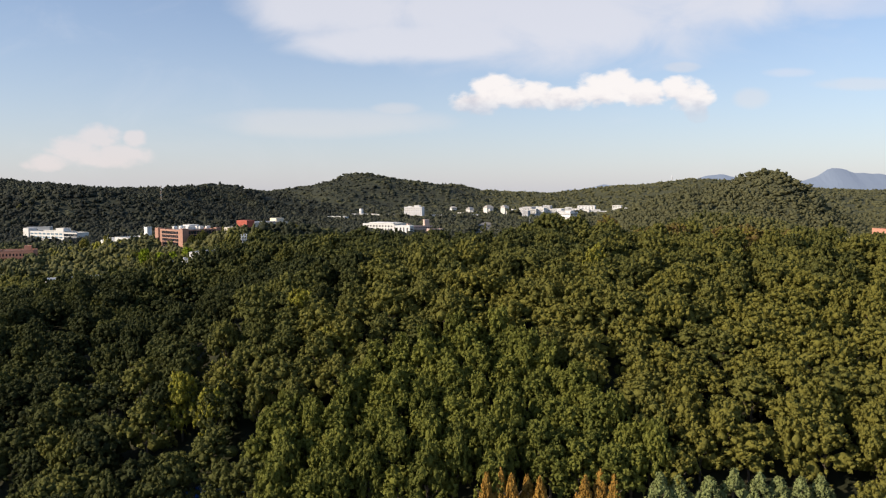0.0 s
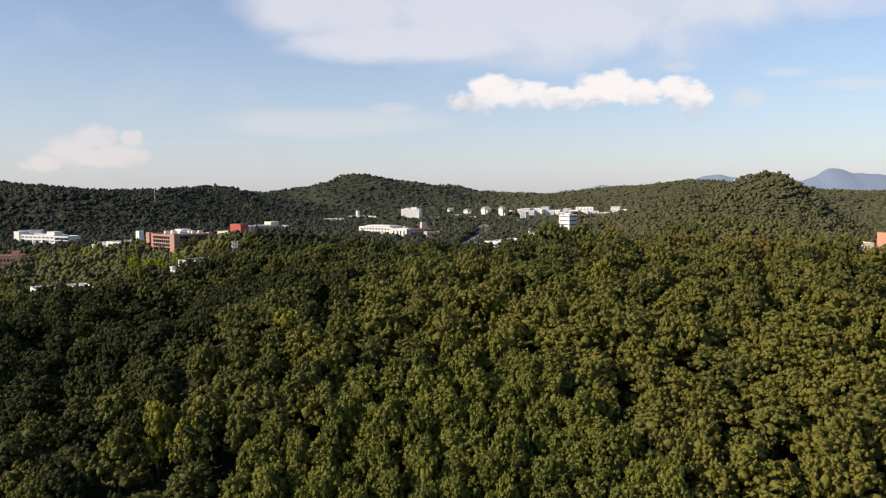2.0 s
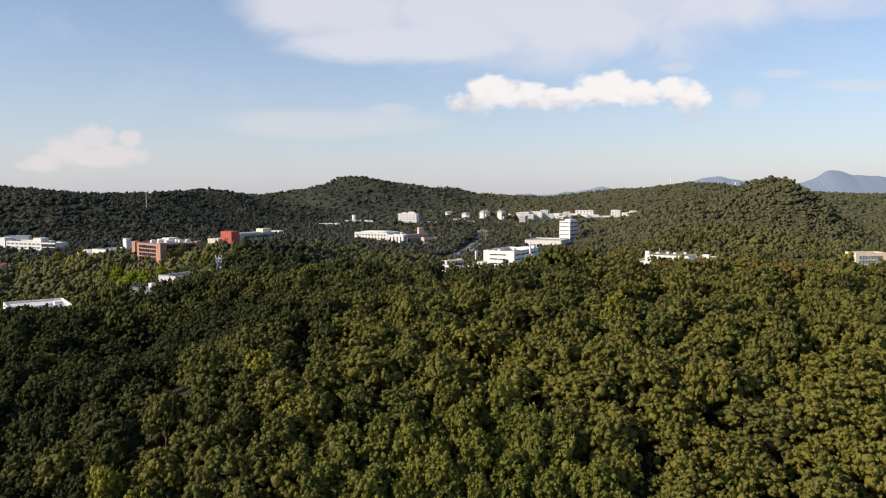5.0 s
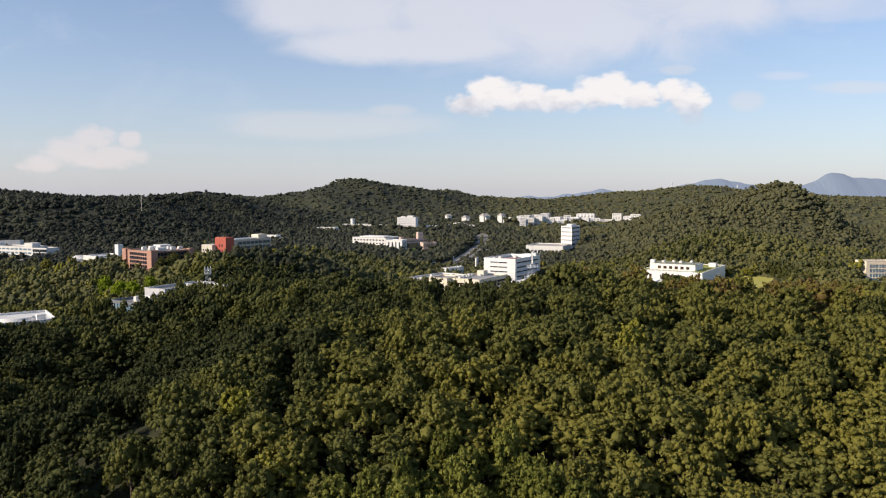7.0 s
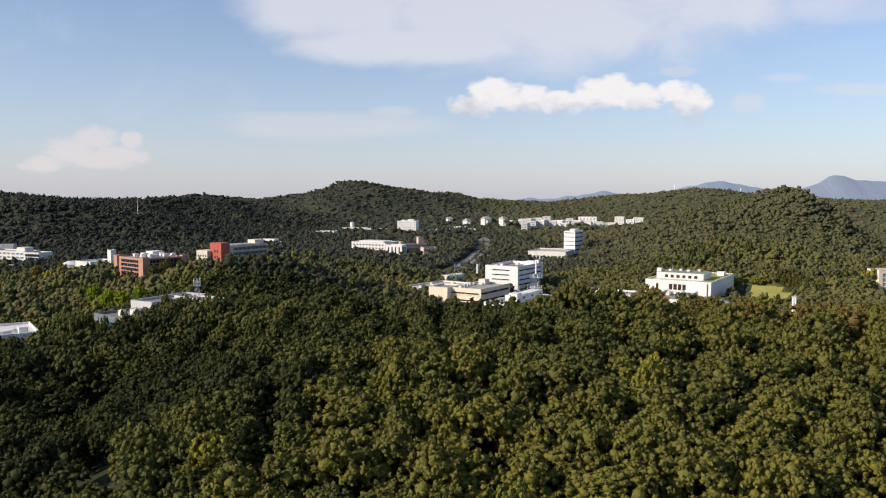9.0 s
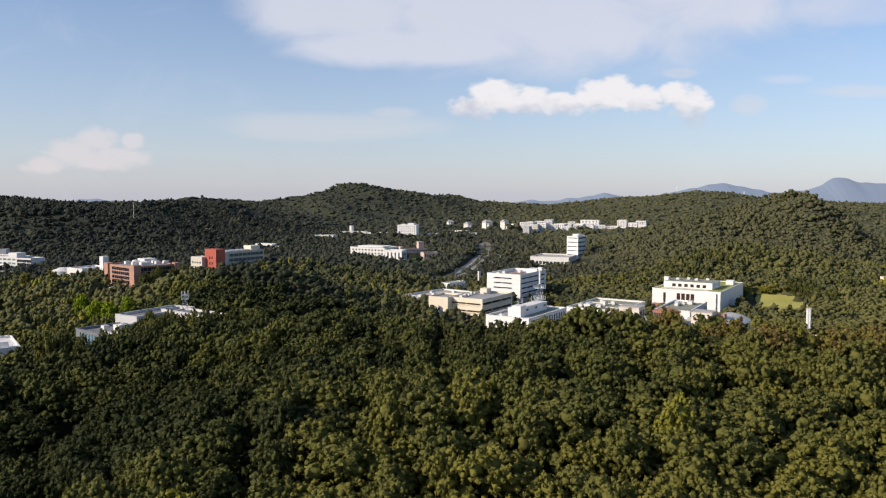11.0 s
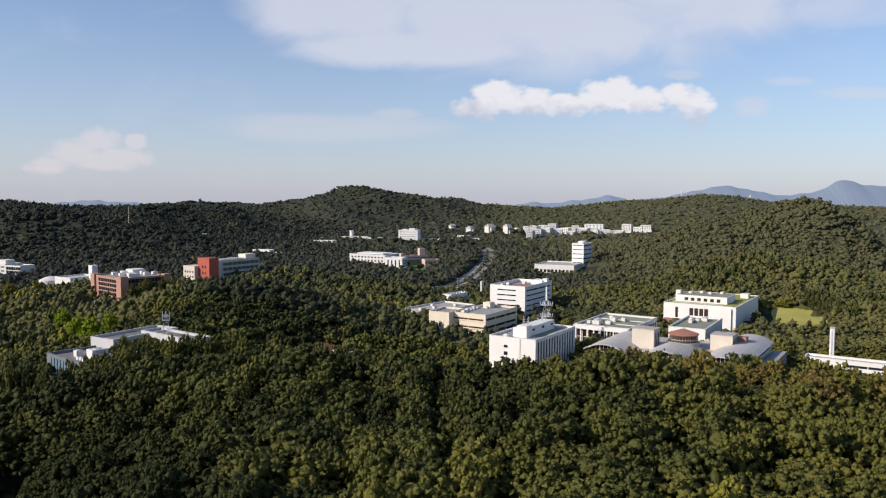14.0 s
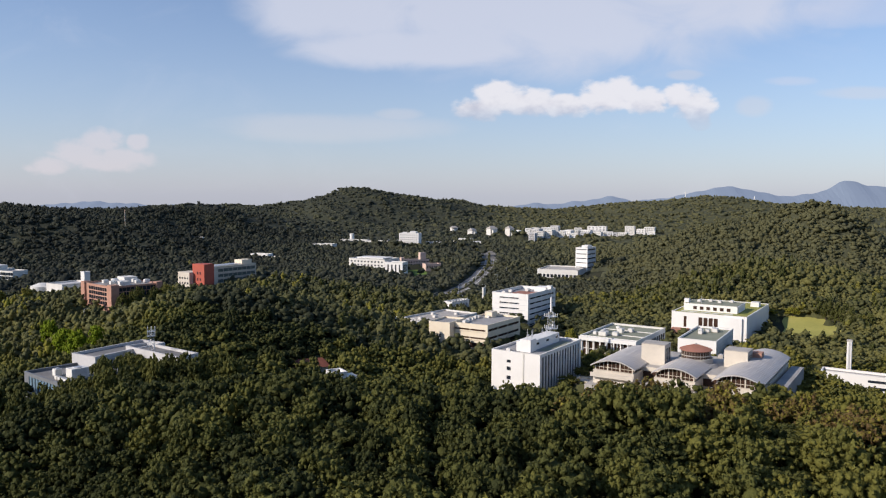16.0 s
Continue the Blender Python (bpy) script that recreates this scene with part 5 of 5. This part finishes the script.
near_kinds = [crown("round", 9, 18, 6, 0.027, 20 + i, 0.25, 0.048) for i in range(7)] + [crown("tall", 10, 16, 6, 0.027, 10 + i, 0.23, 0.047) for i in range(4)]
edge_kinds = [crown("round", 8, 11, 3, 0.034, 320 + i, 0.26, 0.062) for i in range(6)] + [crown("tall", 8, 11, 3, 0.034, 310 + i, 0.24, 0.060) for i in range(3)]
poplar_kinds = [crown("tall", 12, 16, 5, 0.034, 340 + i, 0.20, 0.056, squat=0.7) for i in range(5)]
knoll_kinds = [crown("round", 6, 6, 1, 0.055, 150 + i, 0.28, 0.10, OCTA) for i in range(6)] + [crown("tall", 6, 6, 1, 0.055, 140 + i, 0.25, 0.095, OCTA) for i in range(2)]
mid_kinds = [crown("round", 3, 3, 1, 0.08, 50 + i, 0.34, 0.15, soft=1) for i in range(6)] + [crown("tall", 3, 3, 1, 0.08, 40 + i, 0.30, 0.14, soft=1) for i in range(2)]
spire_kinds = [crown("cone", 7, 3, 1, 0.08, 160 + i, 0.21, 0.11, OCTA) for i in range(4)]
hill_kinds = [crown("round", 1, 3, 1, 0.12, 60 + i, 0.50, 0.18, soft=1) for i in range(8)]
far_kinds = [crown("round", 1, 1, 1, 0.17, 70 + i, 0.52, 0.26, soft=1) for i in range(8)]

# the trees nearest to the flight, each a tree of its own


def grove(x, y):
    """The stand of upright fresh green trees at the foot of the hill."""
    return (np.hypot((x - 2) / 38, (y - 150) / 30) + 0.12 * field(x, y, 11, 0.7)) < 1


near, packed, fringe = stand(143, 345, 8.1), stand(141, 186, 5.6), stand(129, 143, 7.6)
near = np.concatenate([near, fringe[(fringe[:, 0] > 73) | (fringe[:, 0] < -58)]])
near = np.concatenate([near[~grove(near[:, 0], near[:, 1])], packed[grove(packed[:, 0], packed[:, 1])]])
near = near[np.argsort(near[:, 1])]
sparse = 0.30 * smooth(-near[:, 0], 30, 65) * (1 - smooth(near[:, 1], 235, 270))   # the wood on the left is more open
near = near[rng.random(len(near)) > sparse]
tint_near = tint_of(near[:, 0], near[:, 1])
trunk_bm = bmesh.new()
drum(trunk_bm, 0, 0, -1.5, 6.0, 0.32, 0.18, 7)
for k in range(5):
    stick(trunk_bm, (0, 0, 3.2 + 0.5 * k), (1.8 * math.cos(2.4 * k), 1.8 * math.sin(2.4 * k), 5.4 + 0.6 * k), 0.09, 5)
trunk_me = bpy.data.meshes.new("trunk")
trunk_bm.to_mesh(trunk_me)
trunk_bm.free()
trunk_me.materials.append(bark)
crown_me = {}
SINGLE = 290
in_grove = grove(near[:, 0], near[:, 1])
for (x, y), t, green in zip(near[:SINGLE], tint_near[:SINGLE], in_grove[:SINGLE]):
    kinds, mat = (poplar_kinds, green_leaf) if green else (near_kinds, leaf_mat)
    k, lvl = int(rng.integers(0, len(kinds))), round(float(t) * 8) / 8
    if green:
        lvl = 0.25 + 0.125 * int(rng.integers(0, 4))
    if (green, k, lvl) not in crown_me:
        v, f, kk = kinds[k]
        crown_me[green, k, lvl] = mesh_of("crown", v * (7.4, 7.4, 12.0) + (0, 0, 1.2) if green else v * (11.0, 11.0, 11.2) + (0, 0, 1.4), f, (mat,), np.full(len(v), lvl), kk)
    word = "fresh green" if green else "dark green" if t < 0.3 else "green" if t < 0.5 else "olive green" if t < 0.8 else "yellow-green" if t < 0.93 else "rust-brown"
    tree = thing("tree", float(x), float(y), float(ground_at(x, y)), float(rng.uniform(0, 360)), f"{word} {'upright' if green else 'broadleaf'} tree in a dense hillside wood", "tree", "hillside trees")
    s = float(rng.uniform(0.76, 1.22))
    tree.scale = (s, s, float(rng.uniform(0.78, 1.14)))
    share("trunk", trunk_me, tree)
    share("crown", crown_me[green, k, lvl], tree)
rest, tint_rest = near[SINGLE:], tint_near[SINGLE:]
back = rest[:, 1] > 285
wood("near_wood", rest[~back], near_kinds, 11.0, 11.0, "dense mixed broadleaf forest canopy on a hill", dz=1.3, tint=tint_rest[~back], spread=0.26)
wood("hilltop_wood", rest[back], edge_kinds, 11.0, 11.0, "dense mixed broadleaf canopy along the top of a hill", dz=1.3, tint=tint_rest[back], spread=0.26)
P2 = stand(345, 760, 7.4)
wood("knoll_wood", P2[P2[:, 1] < 500], knoll_kinds, 10.2, 9, "dense dark broadleaf trees on a low knoll", dz=2.0, spread=0.34)
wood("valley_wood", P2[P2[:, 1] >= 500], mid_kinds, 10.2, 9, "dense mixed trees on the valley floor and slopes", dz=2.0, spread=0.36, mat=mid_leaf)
spires = P2[(P2[:, 1] >= 480) & (field(P2[:, 0], P2[:, 1], 34, 2.5) > 0.55) & (rng.random(len(P2)) < 0.5)] + (2.5, 1.5)
behind = P2[(P2[:, 0] > 130) & (P2[:, 0] < 265) & (P2[:, 1] > 690) & (rng.random(len(P2)) < 0.7)] + (1.5, 2.5)
spires = np.concatenate([spires, behind])
spires = spires[free(spires[:, 0], spires[:, 1])]
wood("conifer_stand", spires, spire_kinds, 6.5, 13, "dark blue-green conifers among broadleaf trees", dz=1.0, tint=np.clip(rng.normal(0.16, 0.08, len(spires)), 0.02, 0.4), spread=0.3)
light = P2[(P2[:, 1] >= 430) & (field(P2[:, 0], P2[:, 1], 46, 5.2) > 0.75) & (rng.random(len(P2)) < 0.30)] + (2.0, -1.5)
light = light[free(light[:, 0], light[:, 1])]
wood("young_trees", light, mid_kinds, 9, 10, "yellow-green young trees among darker woods", dz=2.0, tint=np.clip(rng.normal(0.66, 0.10, len(light)), 0.4, 0.9), spread=0.3)
P3 = stand(760, 1350, 8.8)
right = (P3[:, 0] > 40) & (P3[:, 1] < 1060)
wood("slope_wood", P3[right], mid_kinds, 12.0, 9.6, "olive green broadleaf woods on a rounded hill", dz=1.2, spread=0.36, mat=hazed_leaf)
wood("hill_wood", P3[~right], hill_kinds, 11.5, 9.0, "dense trees on the farther hillsides", dz=1.2, spread=0.35, mat=hazed_leaf)
wood("far_wood", stand(1350, 2400, 15), far_kinds, 16, 9.5, "distant woods on the far ridges", dz=1.2, spread=0.4, mat=hazed_leaf)


def canopy(name, y0, y1, step, lift, cell, dome, mat, label):
    """The closed roof of leaves between the single crowns: a sheet of many small domes that dips to the ground round clearings."""
    ys = np.arange(y0, y1 + step, step)
    half = 0.60 * y1 + 25
    xs = np.arange(-half, half + step, step)
    X, Y = np.meshgrid(xs, ys)
    X = X + rng.uniform(-0.3, 0.3, X.shape) * step
    Y = Y + rng.uniform(-0.3, 0.3, X.shape) * step
    table = rng.random((128, 128, 3))
    I, J = np.floor(X / cell).astype(int), np.floor(Y / cell).astype(int)
    best, pick = np.full(X.shape, 9.0), np.zeros(X.shape)
    for di in (-1, 0, 1):
        for dj in (-1, 0, 1):
            t = table[(I + di) % 128, (J + dj) % 128]
            d = ((I + di + 0.15 + 0.7 * t[..., 0]) - X / cell) ** 2 + ((J + dj + 0.15 + 0.7 * t[..., 1]) - Y / cell) ** 2
            d = d - 0.12 * t[..., 2]
            pick = np.where(d < best, t[..., 2], pick)
            best = np.minimum(best, d)
    top = dome * np.sqrt(np.clip(1 - best / 0.75, 0.0, 1.0))
    ok = free(X.ravel(), Y.ravel()).reshape(X.shape)
    low = lowness(X, Y)
    Z = ground_at(X, Y) + np.where(ok, (lift + top) * low * (0.92 + 0.16 * pick) + rng.uniform(-0.25, 0.25, X.shape) * dome * 0.5, -1.0)
    ny_, nx_ = X.shape
    idx_ = np.arange(ny_ * nx_).reshape(ny_, nx_)
    a, b, c, d = idx_[:-1, :-1].ravel(), idx_[:-1, 1:].ravel(), idx_[1:, 1:].ravel(), idx_[1:, :-1].ravel()
    keep = (np.abs(X) < 0.60 * Y + 25)[:-1, :-1].ravel()
    f = np.concatenate([np.stack([a, b, c], 1)[keep], np.stack([a, c, d], 1)[keep]])
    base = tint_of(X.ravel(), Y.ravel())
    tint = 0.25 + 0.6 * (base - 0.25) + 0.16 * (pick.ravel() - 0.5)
    tint = np.where(base > 0.8, 0.4, tint)
    me = mesh_of(name, np.stack([X, Y, Z], -1).reshape(-1, 3), f, (mat,), np.clip(tint, 0.03, 0.7), np.ones(len(f), bool))
    return tagged(new(name, me), label, "woods", kind="stuff")


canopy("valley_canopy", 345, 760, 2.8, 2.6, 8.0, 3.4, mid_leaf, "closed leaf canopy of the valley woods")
canopy("hill_canopy", 760, 1350, 3.4, 2.2, 10.0, 4.0, hazed_leaf, "closed leaf canopy of the farther hills")
canopy("ridge_canopy", 1350, 2400, 6.0, 3.2, 14.0, 4.4, hazed_leaf, "closed leaf canopy of the far ridges")

# street trees along the avenue and on its median
street = []
for (x0, y0), (x1, y1) in zip(AVENUE, AVENUE[1:]):
    for k in np.arange(0, 1, 9.0 / math.hypot(x1 - x0, y1 - y0)):
        x, y = x0 + (x1 - x0) * k, y0 + (y1 - y0) * k
        street += [(x, y)] if rng.random() < 0.6 else []
        street += [(x - 14, y)] if rng.random() < 0.7 else []
street = np.array(street) + rng.uniform(-0.8, 0.8, (len(street), 2))
wood("street_trees", street, mid_kinds, 3.6, 5.0, "young green street trees along an avenue", dz=0.4, tint=rng.uniform(0.3, 0.6, len(street)), spread=0.3, mat=mid_leaf)

# rust-coloured conifers and silvery firs at the foot of the hill
cone_me = [mesh_of("crown", v * (3.4, 3.4, 10.5) + (0, 0, 1), f, (orange_leaf,), None, k) for v, f, k in (crown("cone", 26, 9, 8, 0.045, 80 + i, 0.15, 0.06) for i in range(3))]
fir_me = [mesh_of("crown", v * (5.4, 5.4, 10.5) + (0, 0, 1), f, (pale_leaf,), None, k) for v, f, k in (crown("cone", 28, 9, 8, 0.040, 90 + i, 0.15, 0.055) for i in range(3))]
for meshes, spots, label in ((cone_me, [(8, 137), (10.7, 138), (13, 137), (16, 139), (18, 136.5), (26, 137), (29, 138), (31.5, 137.5)], "slender rust-orange autumn conifer"),
                             (fir_me, [(40, 137), (44, 138), (49, 137), (54, 138.5), (58, 137), (62, 138), (66, 137), (70, 138)], "silvery green fir tree at the wood's edge")):
    for i, (x, y) in enumerate(spots):
        g0 = float(ground_at(x, y))
        tree = thing("conifer", x, y, g0, 70 * i, label, "tree", label.split()[0] + " conifers")
        tree.scale = (1, 1, (48.3 - g0 + float(rng.uniform(-1.2, 0.6))) / 11.2)
        share("trunk", trunk_me, tree)
        share("crown", meshes[i % 3], tree)

# a few trees that stand out from the woods
big_kinds = [crown("round", 26, 9, 7, 0.022, 200 + i, 0.155, 0.044) for i in range(3)]
for x, y, w, h, k, lvl, label in ((37, 266, 16, 17.4, 0, 0.30, "tall dark green oak that rises over the woods"), (46, 264, 13.5, 15.6, 1, 0.33, "broad dark green oak beside a taller one"), (30, 268, 12, 14.5, 2, 0.34, "broad green oak on the hilltop"),
                                  (-187, 509, 14, 20, 3, 0.88, "lime-green young tree among darker woods"), (-174, 496, 14, 19, 4, 0.88, "lime-green young tree among darker woods"), (-163, 491, 10, 17, 5, 0.86, "lime-green young tree among darker woods"),
                                  (-205, 529, 11, 20, 2, 0.86, "lime-green young tree among darker woods"), (-307, 660, 13, 20, 7, 0.62, "tall yellow-green poplar beside a road"), (-285, 655, 10, 18, 8, 0.7, "tall yellow-green poplar beside a road"),
                                  (78, 560, 8, 13, 6, 0.8, "slender yellow-green tree beside the library"), (84, 552, 7, 11, 7, 0.84, "slender yellow-green tree beside the library"), (45, 700, 8, 9, 3, 0.88, "lime-green round tree in a yard"), (52, 706, 8, 8, 4, 0.85, "lime-green round tree in a yard"),
                                  (264, 596, 6.5, 9, 1, 0.93, "golden autumn tree beside a lawn"), (238, 634, 11, 6, 2, 0.86, "yellow-green spreading tree at a lawn's edge"), (215, 648, 12, 9, 2, 0.87, "yellow-green spreading tree by a car park"), (-36, 195, 9, 12, 3, 0.88, "yellow-green tree in a dark wood"), (-58, 168, 8, 15, 5, 0.86, "yellow-green tree in a dark wood"), (-50, 165, 8, 13, 1, 0.84, "yellow-green tree in a dark wood")):
    v, f, kk = (big_kinds[k % 3] if w > 10.5 else near_kinds[k])
    tree = thing("tree", x, y, float(ground_at(x, y)), 40 * k, label, "tree", "standout trees")
    share("trunk", trunk_me, tree)
    share("crown", mesh_of("crown", v * (w, w, h) + (0, 0, 0.8), f, (lime_leaf if label.startswith("lime") else leaf_mat,), np.full(len(v), lvl), kk), tree)

# trees that screen the long low building
screen = [(*onto(-123.6, 403.2, 61, u, -4.5 - 1.5 * (j % 2)), 66.6) for j, u in enumerate(range(-2, 34, 5))] + [(*onto(-119.5, 421.0, -37, u, -4.5), 67.4) for u in range(14, 38, 5)]
screen += [(*onto(-119.5, 421.0, -37, 38.5, v), 67.4) for v in (-3, 2, 7, 12)] + [(*onto(-124.2, 377.5, 51, u, -5), 64.0) for u in range(3, 30, 6)]
screen += [(-104 + 6 * i, 366 + 2.2 * i + 2 * (i % 2), 75.2) for i in range(7)] + [(-86 + 6 * i, 363 + 3 * (i % 2), 75.6) for i in range(5)] + [(-128 + 6 * i, 337 + 2 * (i % 2), 73.0) for i in range(6)]
screen += [(-110 + 4.5 * i, 344 + 1.5 * (i % 2), 72.0 + 1.15 * i) for i in range(6)]
for i, (x, y, top) in enumerate(screen):
    v, f, kk = near_kinds[i % 10]
    g0 = float(ground_at(x, y))
    h = top + random.uniform(-1.0, 0.8) - g0
    tree = thing("tree", x, y, g0, 50 * i, "dark green broadleaf tree beside a low building", "tree", "screen trees")
    share("trunk", trunk_me, tree)
    share("crown", mesh_of("crown", v * (8.8, 8.8, h * 0.8) + (0, 0, h * 0.2), f, (leaf_mat,), np.full(len(v), 0.14 + 0.05 * (i % 5)), kk), tree)

# trees that stand before the brick building
for i in range(7):
    x, y = onto(-202.5, 601.5, 49, 3 + 5.5 * i, -7 - 3 * (i % 2))
    g0 = float(ground_at(x, y))
    v, f, kk = near_kinds[(3 * i) % 11]
    h = 66.5 - g0 + 1.6 * (i % 3)
    tree = thing("tree", x, y, g0, 70 * i, "dark green broadleaf tree before a brick building", "tree", "screen trees")
    share("trunk", trunk_me, tree)
    share("crown", mesh_of("crown", v * (8.5, 8.5, h * 0.85) + (0, 0, h * 0.15), f, (leaf_mat,), np.full(len(v), 0.24 + 0.06 * (i % 3)), kk), tree)

# dark conifers along the lawn's edge
row_me = [mesh_of("crown", v * (6.2, 6.2, 12) + (0, 0, 0.8), f, (leaf_mat,), np.full(len(v), 0.2), k) for v, f, k in (crown("cone", 14, 6, 4, 0.05, 230 + i, 0.18, 0.07) for i in range(2))]
for i, (x, y) in enumerate([(252 + 1.2 * j, 634 - 6.0 * j) for j in range(9)] + [(258 + 1.2 * j, 640 - 6.0 * j) for j in range(9)]):
    tree = thing("conifer", x, y, float(ground_at(x, y)), 40 * i, "dark green conifer in a row beside a lawn", "tree", "lawn conifers")
    k = 0.7 + 0.35 * ((i * 7) % 5) / 5
    tree.scale = (k, k, k)
    share("trunk", trunk_me, tree)
    share("crown", row_me[i % 2], tree)
